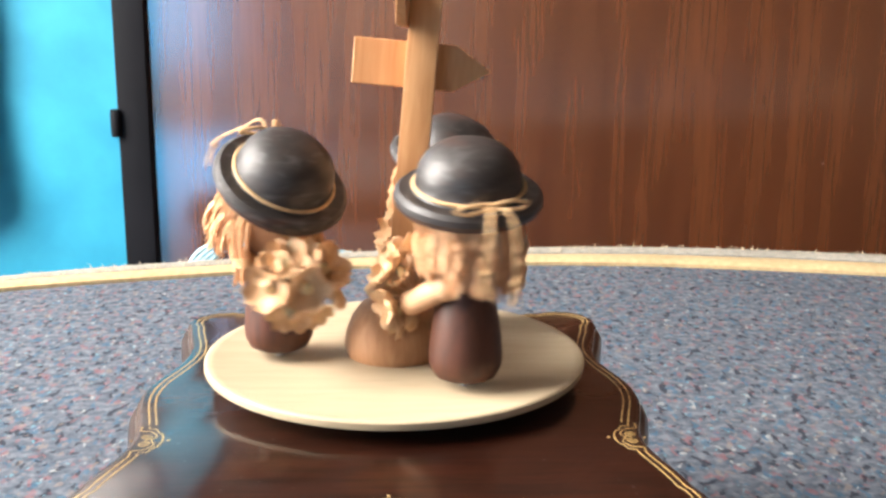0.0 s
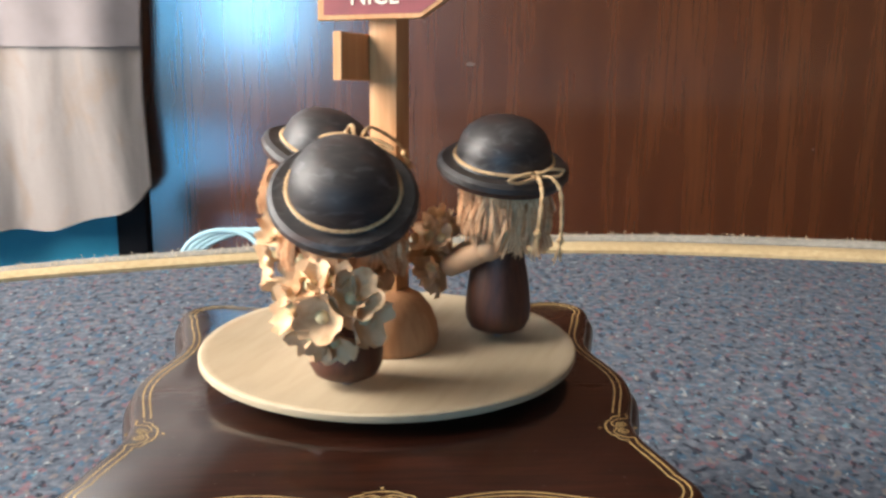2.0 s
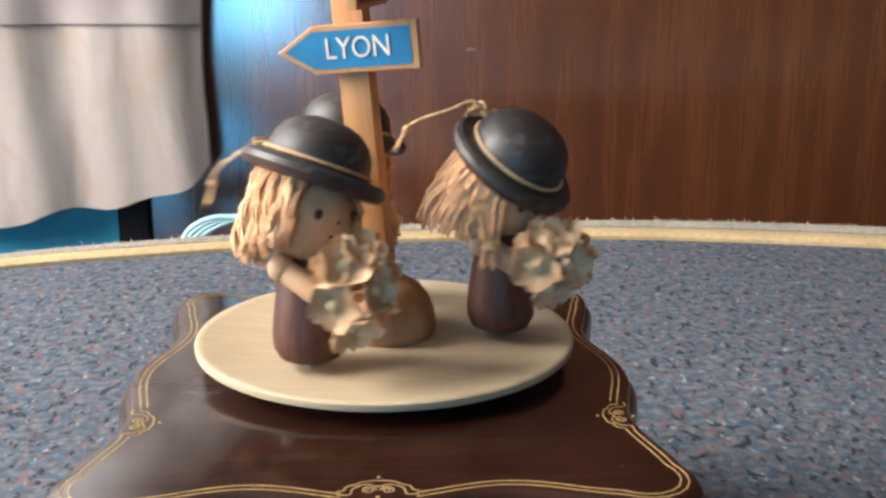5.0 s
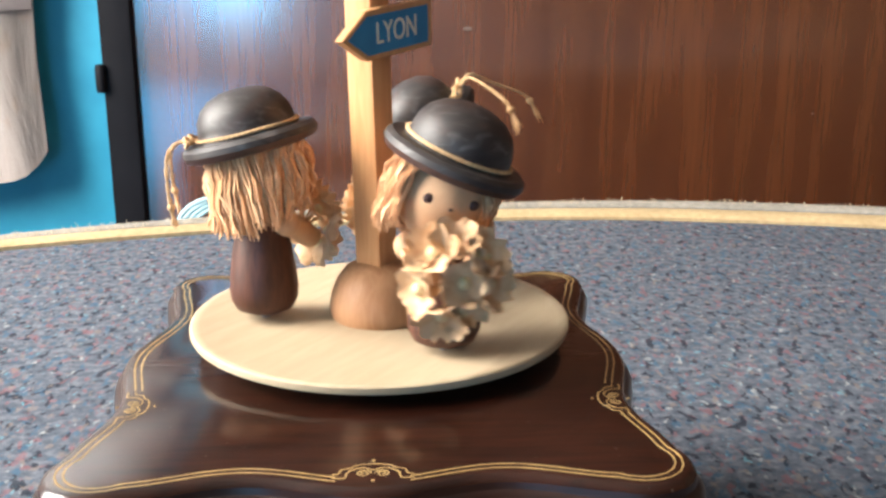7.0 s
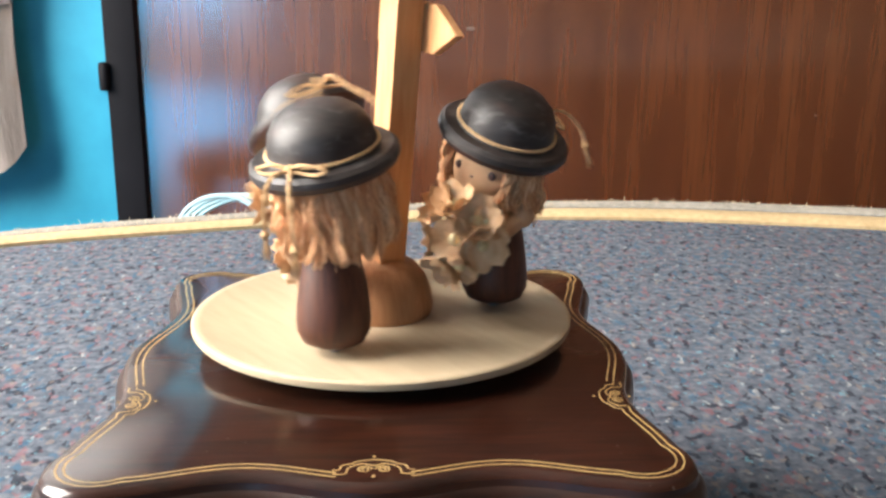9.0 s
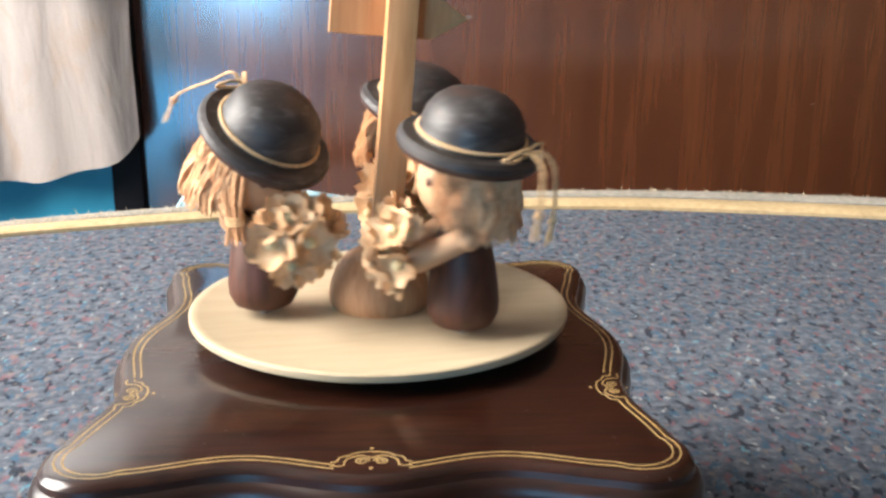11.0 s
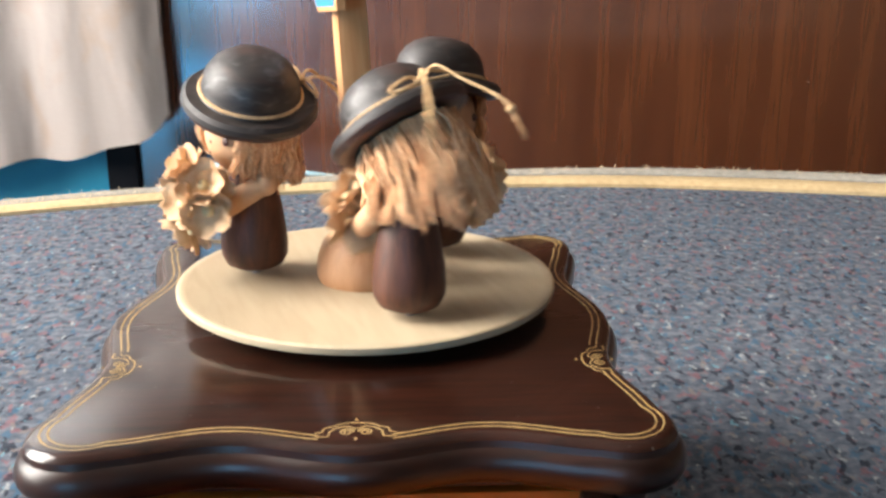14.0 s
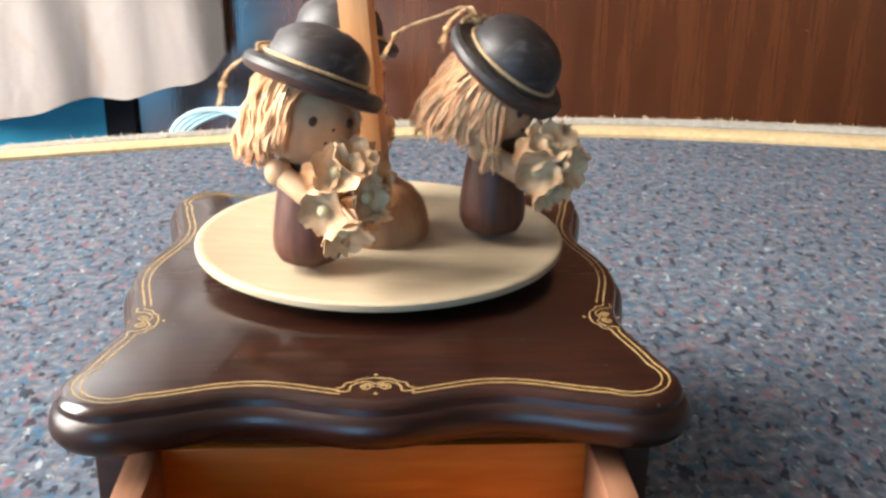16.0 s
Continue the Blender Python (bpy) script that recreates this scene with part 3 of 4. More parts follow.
def sign(parent, z, normal, mat, word, tip, shift, half=0.019, label=""):
    """An arrow board on the post; normal is the way it faces, tip -1 or 1 the side it points to as read."""
    h, th = 0.00625, 0.0028
    # local: x along the board as read, y up, z out of the face
    base = Matrix.Rotation(radians(normal + 90), 4, "Z") @ Matrix.Translation((0, -0.0042, z)) @ Matrix.Rotation(radians(90), 4, "X")

    def arrow(hw, hh, tiplen, z0, z1):
        pts = [(-hw, -hh), (hw - tiplen, -hh), (hw, 0), (hw - tiplen, hh), (-hw, hh)]
        return [[base @ Vector((tip * (x + shift * tip), y, zz)) for x, y in pts] for zz in (z0, z1)]
    bm = bmesh.new()
    rings(bm, arrow(half, h, 0.010, 0.0001, th))
    es = [e for e in bm.edges if e.calc_length() > 0.004]
    bmesh.ops.bevel(bm, geom=es, offset=0.00025, segments=1, affect="EDGES")
    board = part("board", bm, MAT_POST, parent, smooth=False)
    bm = bmesh.new()
    rings(bm, arrow(half - 0.0021, h - 0.0014, 0.0078, th + 0.00002, th + 0.00016))
    part("painted_field", bm, mat, board, label, smooth=False)
    text_mesh(word, 0.0078, MAT_LETTER, board, base @ Matrix.Translation((shift - tip * 0.0028, 0, th + 0.0003)) @ Matrix.Diagonal((0.85, 1, 1, 1)))


SPIN = 33.05            # degrees a second
LYON_FACE = -90 - SPIN * 5.55
NICE_FACE = LYON_FACE + 90


def turntable():
    root = new("turntable")
    bm = bmesh.new()
    R = 0.0531
    lathe(bm, [(R - 0.0012, -0.0024), (R - 0.0002, -0.0022), (R, -0.0019), (R, -0.0004), (R - 0.0003, -0.0001), (R - 0.0008, 0.0), (R - 0.003, -0.0002), (R - 0.0034, -0.00035), (0.02, -0.0003), (0.0, -0.0003)], 128)
    part("disc", bm, MAT_DISC, root)
    bm = bmesh.new()
    lathe(bm, [(0.0136, -0.0004), (0.0142, 0.001), (0.0143, 0.003), (0.0137, 0.0067), (0.0122, 0.0106), (0.0097, 0.0138), (0.0065, 0.0157), (0.002, 0.0166), (0.0, 0.0167)], 48)
    part("mound", bm, MAT_MOUND, root)
    post = new("signpost")
    post.parent = root
    lean = Vector((math.cos(radians(20)), math.sin(radians(20)), 0))
    axis = Vector((0, 0, 1)).cross(lean)
    post.matrix_local = Matrix.Translation((0.0014, 0, 0.0135)) @ Matrix.Rotation(radians(5.2), 4, axis)
    bm = bmesh.new()
    box(bm, -0.0041, 0.0041, -0.0041, 0.0041, 0.0, 0.094, 0.00035)
    bmesh.ops.rotate(bm, verts=bm.verts, cent=(0, 0, 0), matrix=Matrix.Rotation(radians(LYON_FACE), 3, "Z"))
    part("pole", bm, MAT_POST, post)
    sign(post, 0.1563 - DISC_Z - 0.0135, LYON_FACE, MAT_SIGN_BLUE, "LYON", -1, 0.0, label="blue painted field")
    sign(post, 0.1725 - DISC_Z - 0.0135, NICE_FACE, MAT_SIGN_RED, "NICE", 1, 0.002, 0.0205, label="dull red painted field")
    tagged(root, "pale wooden turntable disc with a carved signpost", "turntable")
    return root


TURNTABLE = turntable()


# ---------------------------------------------------------------- the dolls, each one mesh that faces +x
def petal(bm, m, ln, wd, cup, rnd, mi):
    """A ruffled, cupped petal with a little thickness."""
    nu, nv = 5, 5
    top, bot = [], []
    ph = rnd.uniform(0, 6)
    for i in range(nu):
        u = i / (nu - 1)
        row_t, row_b = [], []
        for j in range(nv):
            v = -1 + 2 * j / (nv - 1)
            w = wd * math.sin(math.pi * (0.12 + 0.72 * u ** 0.8)) ** 0.8
            x = ln * (u - 0.10 * v * v * u)
            z = cup * u * u * ln + 0.22 * wd * v * v + 0.0006 * math.sin(ph + 4 * v + 5 * u) * u
            p = Vector((x, w * v, z))
            row_t.append(bm.verts.new(m @ (p + Vector((0, 0, 0.00014)))))
            row_b.append(bm.verts.new(m @ (p - Vector((0, 0, 0.00014)))))
        top.append(row_t)
        bot.append(row_b)
    for i in range(nu - 1):
        for j in range(nv - 1):
            bm.faces.new((top[i][j], top[i + 1][j], top[i + 1][j + 1], top[i][j + 1])).material_index = mi
            bm.faces.new((bot[i][j], bot[i][j + 1], bot[i + 1][j + 1], bot[i + 1][j])).material_index = mi
    for i in range(nu - 1):
        bm.faces.new((top[i][0], bot[i][0], bot[i + 1][0], top[i + 1][0])).material_index = mi
        bm.faces.new((top[i][-1], top[i + 1][-1], bot[i + 1][-1], bot[i][-1])).material_index = mi
    for j in range(nv - 1):
        bm.faces.new((top[-1][j], bot[-1][j], bot[-1][j + 1], top[-1][j + 1])).material_index = mi


def doll(seed, tilt_dir, tilt, bow_dir, flying, flare, bunch, label, tied=None):
    """tilt_dir: the side, from the face to the doll's left, to which the hat is tipped; bow_dir: where its bow is tied; flying: 0 for tails that hang, else how far they droop."""
    rnd = random.Random(seed)
    bm = bmesh.new()
    BODY, SKIN, HAT, ROPE, HAIR, PETAL, BEAD, EYE, PIN, BRIM = range(10)
    lathe(bm, [(0.0012, -0.0008), (0.0012, 0.004)], 10, mi=PIN)
    lathe(bm, [(0.0, 0.0030), (0.0058, 0.0031), (0.0080, 0.0042), (0.0093, 0.0068), (0.0095, 0.0098), (0.0091, 0.0145), (0.0082, 0.0210), (0.0069, 0.0270), (0.0058, 0.0310), (0.0040, 0.0326), (0.0, 0.033)], 36, mi=BODY)
    ax = Vector((-math.sin(radians(tilt_dir)), math.cos(radians(tilt_dir)), 0))
    pivot = Matrix.Translation((0, 0, 0.0405))
    back = Vector((-math.cos(radians(tilt_dir)), -math.sin(radians(tilt_dir)), -0.25)) * 0.0052 * (tilt / 37) ** 2
    HEAD = Matrix.Translation(back) @ pivot @ Matrix.Rotation(radians(tilt), 4, ax) @ pivot.inverted()
    ball(bm, (0, 0, 0.0415), 0.0121, SKIN, 28)
    # eyes, nose and mouth, set into the wood
    FACE = pivot @ Matrix.Rotation(radians(tilt * 0.5), 4, ax) @ pivot.inverted()
    for a, z, r in ((-27, 0.0428, 0.0015), (27, 0.0428, 0.0015), (0, 0.0412, 0.0006), (-6, 0.0376, 0.0006)):
        rr = math.sqrt(0.0121 ** 2 - (z - 0.0415) ** 2)
        ball(bm, FACE @ Vector((0.985 * rr * math.cos(radians(a)), rr * math.sin(radians(a)), z)), r, EYE, 10, (0.4, 1.0, 0.85))
    # arms
    for s in (-1, 1):
        sh = Vector((0.0012, s * 0.0094, 0.0292))
        hand = Vector((0.0148, s * 0.0042, 0.0216))
        ball(bm, sh, 0.0036, SKIN, 14)
        d = hand - sh
        pts = [sh + d * t for t in (0.05, 0.3, 0.6, 0.92, 1.0)]
        tube(bm, pts, [0.0029, 0.0031, 0.0033, 0.0032, 0.0022], 14, SKIN)
    # hat
    H = HEAD @ Matrix.Translation((0, 0, 0.0510 + 0.0028 * (tilt / 37) ** 2))
    lathe(bm, [(0.0, -0.0012), (0.012, -0.0017), (0.0160, -0.0024), (0.0177, -0.0019), (0.0186, -0.0003)], 48, H, BRIM)
    lathe(bm, [(0.0186, -0.0003), (0.0184, 0.0012), (0.0173, 0.0022), (0.0156, 0.0021), (0.0141, 0.0023), (0.0134, 0.0032),
               (0.0132, 0.0052), (0.0126, 0.0079), (0.0110, 0.0106), (0.0083, 0.0128), (0.0047, 0.0141), (0.0, 0.0145)], 48, H, HAT)
    # cord round the crown: two twisted strands
    for k in (0, 1):
        pts = []
        for i in range(150):
            a = 2 * math.pi * i / 150
            tw = a * 30 + k * math.pi
            pts.append(H @ Vector(((0.0138 + 0.00022 * math.cos(tw)) * math.cos(a), (0.0138 + 0.00022 * math.cos(tw)) * math.sin(a), 0.0033 + 0.00022 * math.sin(tw))))
        tube(bm, pts, 0.00036, 5, ROPE, True)
    # the bow: two loops and two tails over the brim
    B = H @ Matrix.Rotation(radians(bow_dir), 4, "Z")
    ball(bm, B @ Vector((0.0156, 0, 0.0038)), 0.0014, ROPE, 10, (1, 1.2, 0.9))
    for s in (-1, 1):
        loop = smooth_path([(0.0156, 0, 0.0040), (0.0162, s * 0.0035, 0.0052), (0.0156, s * 0.0082, 0.0042), (0.0152, s * 0.0090, 0.0034), (0.0162, s * 0.0065, 0.0028), (0.0160, s * 0.001, 0.0034)], 6)
        tube(bm, [B @ p for p in loop], 0.00046, 6, ROPE)
        down = Vector((0, 0, -1))
        start = B @ Vector((0.0160, s * 0.0006, 0.0036))
        out = (B.to_3x3() @ Vector((1, s * 0.42, 0))).normalized()
        flat = Vector((out.x, out.y, 0)).normalized()
        if flying:
            ln = 0.0195 + 0.002 * s
            pts = [start, start + out * 0.004 + Vector((0, 0, 0.0012)), start + flat * 0.010 + Vector((0, 0, 0.0035 - 0.0025 * flying)),
                   start + flat * ln * (1.05 - 0.10 * flying) + down * 0.003 * flying ** 1.4, start + flat * ln * (1.30 - 0.18 * flying) + down * 0.0075 * flying]
        else:
            ln = 0.0185 + 0.0015 * s
            side = Vector((-flat.y, flat.x, 0))
            pts = [start, start + out * 0.0035 + Vector((0, 0, 0.0006)), start + flat * 0.0062 + down * 0.0035, start + flat * 0.0066 + side * s * 0.0006 + down * ln * 0.6, start + flat * 0.0058 + side * s * 0.001 + down * ln]
        path = smooth_path(pts, 8)
        for k in (0, 1):
            tw = []
            for i, p in enumerate(path):
                a = i * 0.9 + k * math.pi
                tw.append(p + Vector((math.cos(a), math.sin(a), 0.3 * math.sin(a))) * 0.00026)
            tube(bm, tw, 0.00036, 5, ROPE)
        end, d = path[-1], (path[-1] - path[-4]).normalized()
        ball(bm, end - d * 0.003, 0.0011, ROPE, 8)
        for i in range(9):
            o = Vector((rnd.uniform(-1, 1), rnd.uniform(-1, 1), rnd.uniform(-1, 1))) * 0.0011
            tube(bm, [end - d * 0.002, end + o * 0.6 + d * 0.0012, end + o + d * rnd.uniform(0.002, 0.004)], [0.0003, 0.00025, 0.0001], 3, ROPE)
    # hair: an under-layer and loose wavy strands hung from beneath the hat
    def droop(u):
        return Matrix.Translation(back * (1 - 0.35 * u)) @ pivot @ Matrix.Rotation(radians(tilt * (0.95 - 0.42 * u)), 4, ax) @ pivot.inverted()

    def hem(a):
        return 0.0286 + 0.0078 * (0.5 + 0.5 * math.cos(a)) ** 0.7 - 0.0030 * (tilt / 37) * (0.5 - 0.5 * math.cos(a))
    loops = []
    for u, r in ((0.0, 0.0112), (0.25, 0.0126), (0.5, 0.0131), (0.8, 0.0128), (1.0, 0.0118)):
        outer = [(r + 0.0004 * math.sin(9 * a) + 0.0003 * math.sin(23 * a), a) for a in [radians(62 + 236 * i / 40) for i in range(41)]]
        inner = [(r - 0.0012, a) for _, a in reversed(outer)]
        loops.append([droop(u) @ Vector((q * math.cos(a), q * math.sin(a), 0.0495 * (1 - u) + u * (hem(a) + 0.0022 + 0.0006 * math.sin(11 * a)))) for q, a in outer + inner])
    rings(bm, loops, HAIR)
    lock = [(radians(48 + 264 * i / 44 + rnd.uniform(-3, 3)), rnd.uniform(-0.2, 0.2), rnd.uniform(0.0, 1.0), rnd.uniform(-0.0016, 0.0016), rnd.uniform(0, 6)) for i in range(45)]
    for i in range(620):
        a0, da, fl, dz, ph = rnd.choice(lock)
        a = a0 + rnd.uniform(-0.09, 0.09)
        rear = 0.5 - 0.5 * math.cos(a)
        fl = (fl * 0.8 + rnd.uniform(0, 0.3)) * flare * (0.25 + 0.75 * rear)
        r = 0.0124 + rnd.uniform(-0.0002, 0.0013)
        end_z = hem(a) + dz + rnd.gauss(0, 0.0008) + fl * 0.35
        da += rnd.uniform(-0.05, 0.05)
        wv = rnd.uniform(0.0004, 0.0014)
        rows = []
        for q in range(7):
            u = q / 6
            z = 0.0512 + (end_z - 0.0512) * u
            rr = r - 0.0012 * (1 - u) ** 4 + 0.0006 * math.sin(math.pi * u) + fl * u ** 2.2 + wv * math.sin(ph + 9 * u)
            rows.append((rr, a + da * u ** 1.5 + 0.03 * math.sin(ph * 2 + 8 * u), z))
        k = rnd.uniform(0.00018, 0.00048)
        tube(bm, [droop(n / 6) @ Vector((q * math.cos(b), q * math.sin(b), z)) for n, (q, b, z) in enumerate(rows)], [k, k, k, k, k, k * 0.9, k * 0.45], 4, HAIR)
    if tied is not None:
        # one lock gathered at the side and bound with three turns of cord
        d = Vector((math.cos(radians(tied)), math.sin(radians(tied)), 0))
        knot = d * 0.0128 + Vector((0, 0, 0.0300))
        e = Vector((-d.y, d.x, 0))
        for i in range(34):
            o, q, k = rnd.uniform(-1, 1), rnd.uniform(-0.4, 1), rnd.uniform(0.0002, 0.0004)
            tube(bm, [knot + e * o * 0.0042 + d * 0.0008 * q + Vector((0, 0, 0.0120)), knot + e * o * 0.0030 + d * (0.0009 + 0.0008 * q) + Vector((0, 0, 0.0050)), knot + e * o * 0.0018 + d * 0.0008 * q,
                      knot + e * o * 0.0026 + d * 0.0012 * q + Vector((0, 0, -0.0030)), knot + e * o * 0.0034 + d * 0.0016 * q + Vector((0, 0, -0.0055 - 0.001 * q))], [k, k, k, k, k * 0.5], 4, HAIR)
        for z in (-0.0009, 0.0, 0.0009):
            pts = [knot + e * 0.0025 * math.cos(a) + d * (0.0004 + 0.0015 * math.sin(a)) + Vector((0, 0, z)) for a in [2 * math.pi * i / 20 for i in range(20)]]
            tube(bm, pts, 0.00028, 5, ROPE, True)
    # bouquet
    C = Vector((0.0158, 0, 0.0252))
    by, bz = bunch
    spots = [(6, 4, 1.0), (52, 40, 1), (-44, 48, 1), (-72, -4, 1), (66, -16, 1), (22, -56, 1.05), (-36, -52, 1), (4, 72, 0.95), (96, 30, 0.8), (-88, 36, 0.8)]
    for yaw, pit, s in spots:
        yaw, pit = yaw + rnd.uniform(-9, 9), pit + rnd.uniform(-9, 9)
        d = Vector((math.cos(radians(yaw)) * math.cos(radians(pit)), math.sin(radians(yaw)) * math.cos(radians(pit)), math.sin(radians(pit))))
        at = C + Vector((d.x * 0.0060, d.y * 0.0096 * by, d.z * 0.0094 * bz)) * rnd.uniform(0.9, 1.06)
        d = (d + Vector((0.35, 0, 0.05))).normalized()
        m = Matrix.Translation(at) @ d.to_track_quat("Z", "X").to_matrix().to_4x4() @ Matrix.Rotation(rnd.uniform(0, 6), 4, "Z")
        k = 5
        ln = 0.0070 * (0.4 + 0.6 * by) * s * rnd.uniform(0.92, 1.1)
        cup = rnd.uniform(0.25, 0.6)
        for q in range(k):
            petal(bm, m @ Matrix.Rotation(2 * math.pi * q / k + rnd.uniform(-0.12, 0.12), 4, "Z") @ Matrix.Rotation(rnd.uniform(-0.15, 0.1), 4, "Y"), ln, ln * 0.55, cup, rnd, PETAL)
        ball(bm, m @ Vector((0, 0, 0.0009)), 0.00165 * s, BEAD, 10)
        tube(bm, [m @ Vector((0, 0, 0)), C + Vector((-0.002, 0, -0.002))], 0.0005, 5, PETAL)
    ob = new("doll", mesh_of(bm, "doll", [MAT_BODY, MAT_SKIN, MAT_HAT, MAT_ROPE, MAT_HAIR, MAT_PETAL, MAT_PISTIL, MAT_EYE, MAT_PIN, MAT_BRIM]))
    return tagged(ob, label, "doll", "dolls on the turntable")


DOLL_A = doll(11, 120, 14, 135, 0, 0.0030, (0.70, 0.85), "wooden doll in dark hat tipped back, holding dried flowers")
DOLL_B = doll(22, 14, 37, 180, 1.0, 0.0050, (0.95, 0.75), "wooden doll in dark hat tipped forward, holding dried flowers", -62)
DOLL_C = doll(33, 78, 23, 180, 1.8, 0.0022, (0.95, 0.95), "wooden doll in dark hat tipped sideways, holding dried flowers")


# ---------------------------------------------------------------- behind the table
def curtain():
    """A pale cloth hung from a sheer top, with a sewn band between, soft folds and a rising hem."""
    root = new("curtain")
    nx, nz = 90, 24
    W, top, seam = 0.80, 1.2, 0.222

    def pt(i, z_of, off):
        x = -W + W * i / nx
        hem = 0.045 * max(0.0, (x + 0.22) / 0.22) ** 1.3 + 0.012 * max(0.0, (x + 0.025) / 0.025) ** 2.5
        hem += 0.004 * math.sin(x * 36 + 0.6) + 0.0025 * math.sin(x * 83)
        z = z_of(hem)
        y = 0.009 * math.sin(x * 42 + 0.4 * math.sin(z * 4)) + 0.008 * math.sin(x * 17 + 1) + 0.004 * math.sin(x * 95 + 7 * z) - 0.02 * (1 - min(1, z / top)) + off
        xx = x + 0.0015 * math.sin(z * 31) * max(0.0, 1 + x / W)
        return Vector((xx * 1.165, y, z * 1.165))

    def sheet(rows, thick, y=0.0):
        bm = bmesh.new()
        rings(bm, [[pt(i, f, y) for i in range(nx + 1)] + [pt(i, f, y + thick) for i in range(nx, -1, -1)] for f in rows])
        return bm
    part("cloth", sheet([lambda h, u=j / nz: h + (seam - h) * u for j in range(nz + 1)], 0.0025), MAT_CURTAIN, root)
    part("sheer_top", sheet([lambda h, u=j / nz: seam + (top - seam) * u for j in range(nz + 1)], 0.0012), MAT_SHEER, root)
    part("band", sheet([lambda h, z=z: z for z in (0.188, 0.194, 0.216, 0.237, 0.243)], 0.003, -0.004), MAT_CURTAIN_BAND, root, "dull mauve sewn band")
    tagged(root, "pale beige cloth curtain with sheer top, swaying", "curtain")
    return root


CURTAIN = curtain()


def rear_light_blocker():
    """Narrow unseen cloth added before the rear door; dims its glow in the varnish."""
    bm = bmesh.new()
    n = 40

    def row(z):
        front = [Vector((-0.21 + 0.42 * i / n, 0.010 * math.sin(i * 0.9 + z), z)) for i in range(n + 1)]
        return front + [p + Vector((0, -0.003, 0)) for p in reversed(front)]
    rings(bm, [row(-0.35 + 1.0 * j / 8) for j in range(9)])
    return tagged(part("rear_light_blocker", bm, MAT_LIGHT_BLOCKER), "unseen grey cloth added to block the rear light", "curtain")


LIGHT_BLOCKER = rear_light_blocker()


SHELF_Z = -0.084


def cable_coil():
    """Loops of cable standing on edge, with loose ends trailing to both sides."""
    root = new("cable_coil")
    for k in range(4):
        bm = bmesh.new()
        pts = []
        for i in range(44):
            a = 2 * math.pi * i / 44
            pts.append(((0.036 + 0.003 * k) * math.cos(a) + 0.004 * k, 0.010 * math.sin(a) + 0.010 * k, 0.0275 - 0.001 * k + (0.0245 - 0.001 * k) * math.sin(a + 0.15 * k)))
        tube(bm, pts, 0.0024, 8, 0, True)
        part("cable_loop", bm, MAT_CABLE, root)
    for pts in ([(-0.03, 0.01, 0.014), (-0.06, 0.0, 0.020), (-0.085, 0.01, 0.012), (-0.12, 0.02, 0.003)], [(0.03, 0.0, 0.03), (0.055, 0.01, 0.047), (0.085, 0.0, 0.046), (0.12, 0.01, 0.036), (0.15, 0.0, 0.02), (0.19, 0.02, 0.003)]):
        bm = bmesh.new()
        tube(bm, smooth_path(pts, 6), 0.0024, 8)
        part("cable_end", bm, MAT_CABLE, root)
    root.location = (-0.150, 0.62, SHELF_Z)
    return tagged(root, "coil of pale bluish plastic cable on a side shelf", "cable")


cable_coil()


def shelf():
    root = new("side_shelf")
    bm = bmesh.new()
    box(bm, -0.29, 0.06, 0.58, 0.68, SHELF_Z - 0.03, SHELF_Z, 0.004)
    part("board", bm, MAT_TABLE, root)
    for x in (-0.28, 0.02):
        bm = bmesh.new()
        box(bm, x, x + 0.03, 0.59, 0.67, -0.75, SHELF_Z - 0.03)
        part("leg", bm, MAT_TABLE, root)
    tagged(root, "low wooden side shelf behind the table", "shelf")


shelf()


# ---------------------------------------------------------------- movement
ORBIT = 0.0325
AXIS_X = 0.0009
# seconds and facing, in degrees from the world's x axis
FACE_A = [(0, 153), (0.2, 200), (0.4, 226), (0.6, 257), (0.8, 318), (1.0, 375), (1.2, 412), (1.4, 475), (1.6, 508), (1.8, 523), (2.0, 525), (2.2, 500), (2.4, 440), (2.6, 370), (2.8, 345), (3.2, 310), (3.6, 285), (4.0, 270),
          (4.6, 270), (5.1, 300), (5.7, 365), (6.3, 403), (7.0, 407), (7.5, 417), (8.1, 432), (8.5, 455), (8.7, 464), (9.0, 470), (9.2, 488), (10.0, 492), (10.8, 500), (11.1, 575), (11.3, 625), (11.5, 656), (11.7, 692),
          (11.9, 745), (12.1, 790), (12.3, 840), (12.5, 881), (12.7, 885), (12.9, 850), (13.1, 805), (13.3, 740), (13.5, 712), (13.8, 680), (14.2, 650), (14.6, 635), (15.1, 630), (15.5, 632), (15.7, 638), (16.1, 662)]
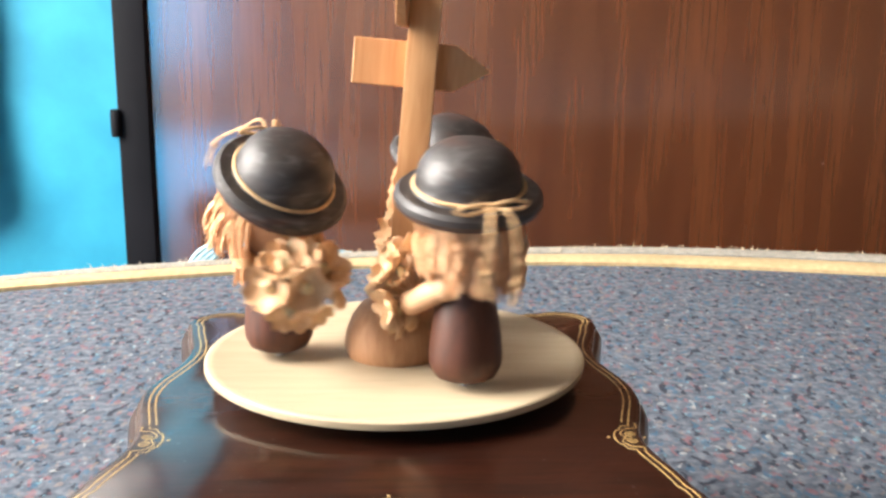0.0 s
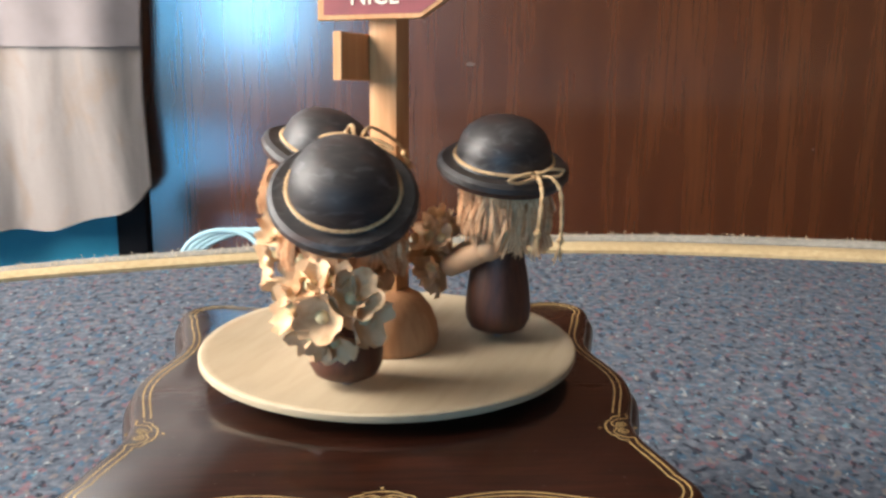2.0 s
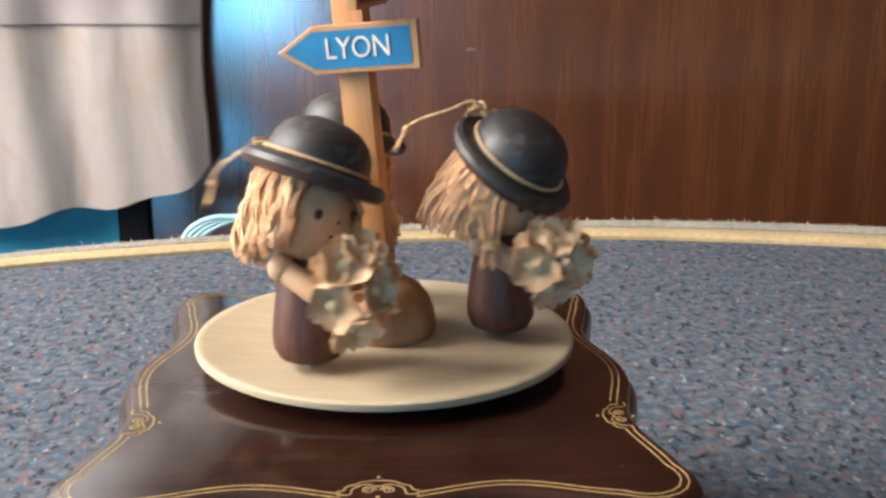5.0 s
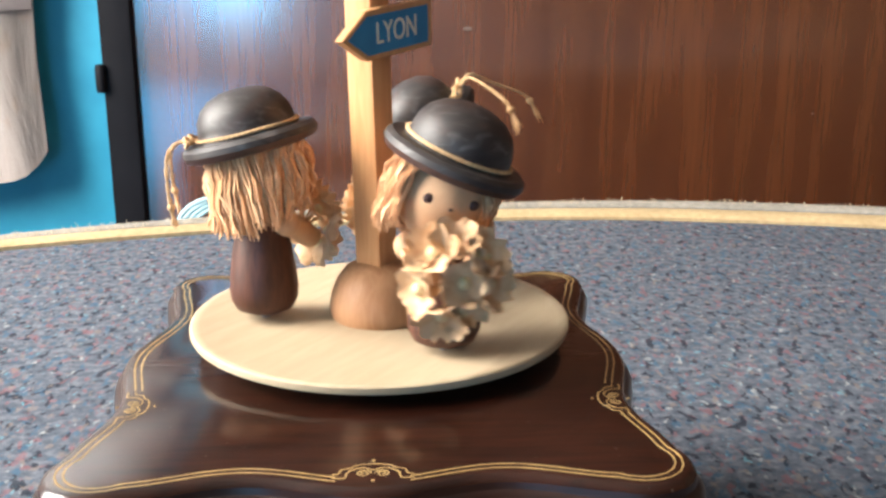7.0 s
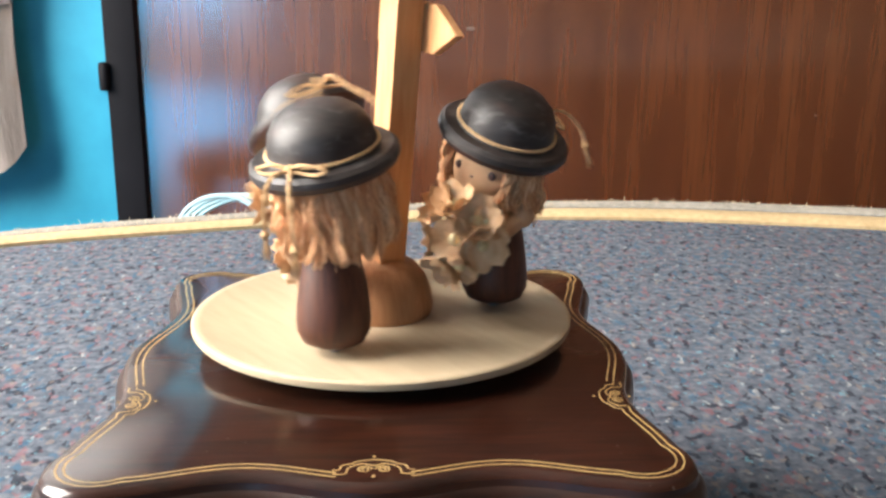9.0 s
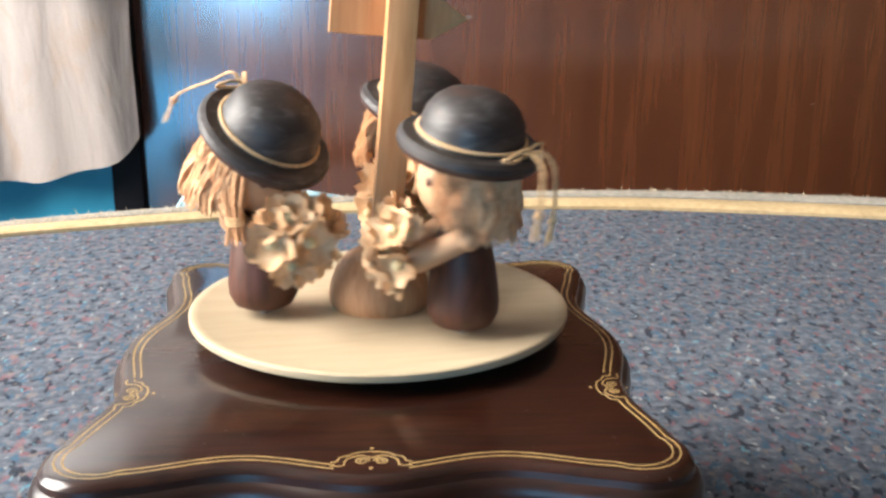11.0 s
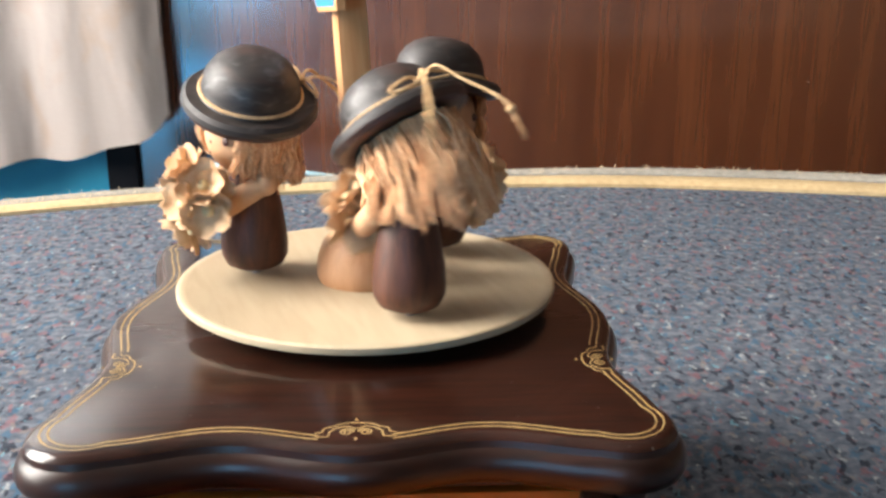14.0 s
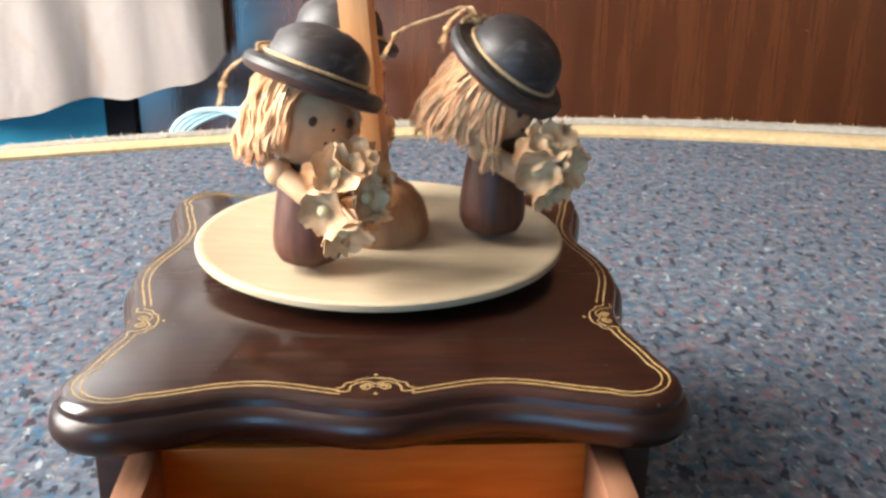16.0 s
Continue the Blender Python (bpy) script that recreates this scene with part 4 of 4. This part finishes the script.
FACE_B = [(0, -64), (0.2, -30), (0.4, 12), (0.6, 46), (0.7, 66), (0.8, 110), (0.9, 142), (1.0, 122), (1.2, 56), (1.4, 14), (1.6, -22), (1.8, -65), (2.0, -100), (2.2, -85), (2.4, -80), (2.6, -112), (2.8, -150), (3.0, -195), (3.2, -245), (3.4, -325), (3.6, -350),
          (3.8, -345), (4.0, -312), (4.2, -262), (4.4, -150), (4.6, -115), (4.8, -85), (5.0, -45), (5.1, -35), (5.6, -30), (6.3, -80), (6.5, -140), (6.7, -170), (7.0, -190), (7.5, -250), (7.9, -340), (8.3, -405), (8.5, -470),
          (8.7, -530), (8.9, -560), (9.1, -640), (9.2, -700), (10.0, -770), (10.8, -800), (11.1, -755), (11.3, -710), (11.5, -640), (11.7, -615), (11.9, -660), (12.1, -702), (12.3, -735), (12.5, -758), (12.7, -805), (12.9, -832),
          (13.1, -810), (13.3, -812), (13.5, -848), (13.7, -875), (13.9, -930), (14.1, -980), (14.3, -1050), (14.5, -1072), (14.7, -1070), (14.9, -1020), (15.1, -965), (15.3, -880), (15.5, -845), (15.7, -808), (15.9, -768), (16.1, -745)]
FACE_C = [(0, 240), (0.5, 260), (1.0, 272), (1.5, 246), (1.8, 246), (2.0, 256), (2.2, 320), (2.4, 390), (2.6, 425), (2.8, 490), (3.0, 560), (3.2, 588), (3.4, 615), (3.6, 642), (3.8, 670), (4.0, 735), (4.2, 765), (4.4, 812), (4.6, 765), (4.8, 725),
          (5.0, 675), (5.1, 665), (5.6, 720), (6.3, 750), (6.5, 732), (6.7, 690), (6.9, 650), (7.0, 634), (7.1, 618), (7.3, 590), (7.5, 606), (7.7, 642), (7.9, 680), (8.1, 730), (8.3, 760), (8.5, 832), (8.7, 905), (8.9, 935),
          (9.0, 950), (9.2, 965), (10.0, 965), (11.4, 980), (12.0, 985), (12.5, 966), (12.9, 972), (13.1, 1035), (13.3, 1110), (13.5, 1156), (13.7, 1240), (13.9, 1285), (14.1, 1310), (14.3, 1340), (14.5, 1378), (14.7, 1385), (14.9, 1450),
          (15.1, 1480), (15.3, 1535), (15.5, 1487), (15.7, 1447), (15.9, 1397), (16.1, 1380)]


# degrees by which the disc runs ahead of an even pace
AHEAD = [(0, 0), (1.5, 0), (3.5, 4), (6.5, 5), (9, 7), (12.5, 3.5), (14.5, 4), (16, 2)]


def turned(t):
    for (ta, fa), (tb, fb) in zip(AHEAD, AHEAD[1:]):
        if ta <= t <= tb + 1e-6:
            return SPIN * t + fa + (fb - fa) * (t - ta) / (tb - ta)
    return SPIN * t + AHEAD[-1][1]


def doll_rows(start, keys):
    """A doll is carried round by the disc while it swings about its own pin."""
    rows, t = [], 0.0
    while t < 16.001:
        for (ta, fa), (tb, fb) in zip(keys, keys[1:]):
            if ta <= t <= tb:
                u = (t - ta) / (tb - ta)
                f = fa + (fb - fa) * u
                break
        a = radians(start + turned(t))
        rows.append((round(t, 3), pose(AXIS_X + ORBIT * math.cos(a), ORBIT * math.sin(a), DISC_Z - 0.0012, 0, 0, f)))
        t += 0.1
    return rows


def motions():
    walk(TURNTABLE, [(i * 0.5, pose(AXIS_X, 0, DISC_Z, 0, 0, turned(0.5 * i))) for i in range(33)])
    walk(DOLL_A, doll_rows(-56, FACE_A))
    walk(DOLL_B, doll_rows(-176, FACE_B))
    walk(DOLL_C, doll_rows(-296, FACE_C))
    # the curtain's free edge: seconds, x and height of its hem
    sway = [(0, -0.388, -0.05), (0.6, -0.388, -0.045), (0.8, -0.375, -0.045), (1.0, -0.315, -0.045), (1.2, -0.24, -0.055), (1.5, -0.207, -0.055), (2.0, -0.228, -0.062), (2.5, -0.288, -0.062), (3.0, -0.288, -0.056), (3.5, -0.137, -0.058),
            (4.0, -0.055, -0.054), (4.2, -0.065, -0.054), (5.2, -0.20, -0.055), (6.3, -0.292, -0.058), (6.5, -0.303, -0.058), (7.0, -0.318, -0.060), (7.5, -0.232, -0.058), (8.0, -0.204, -0.056), (8.5, -0.262, -0.058),
            (9.0, -0.340, -0.058), (10.2, -0.27, -0.058), (11.5, -0.216, -0.060), (12.0, -0.200, -0.056), (12.5, -0.176, -0.052), (13.0, -0.085, -0.054), (13.5, -0.082, -0.055), (13.9, -0.18, -0.056), (14.2, -0.236, -0.058),
            (14.5, -0.300, -0.060), (14.8, -0.27, -0.052), (15.0, -0.248, -0.048), (15.5, -0.215, -0.050), (16.0, -0.146, -0.054)]
    # the cloth that blocks the rear light: seconds and how far it is moved aside
    aside = [(0, 0.02), (0.4, 0.08), (0.9, 0.36), (2.5, 0.40), (3.0, 0.32), (3.6, 0.40), (4.2, 0.40), (5.4, 0.32), (6.4, 0.26), (7.0, 0.24), (7.6, 0.36), (8.4, 0.38), (9.0, 0.10), (9.4, 0.08), (11.2, 0.36), (13.4, 0.40), (14.1, 0.22), (14.5, 0.10), (15.0, 0.28), (16.0, 0.30)]
    walk(LIGHT_BLOCKER, [(t, pose(-0.52 + x, -2.06, 0.17)) for t, x in aside])
    walk(CURTAIN, [(t, pose(x * 1.165, 0.862, 0.173 + (z - 0.173) * 1.165)) for t, x, z in sway])


motions()
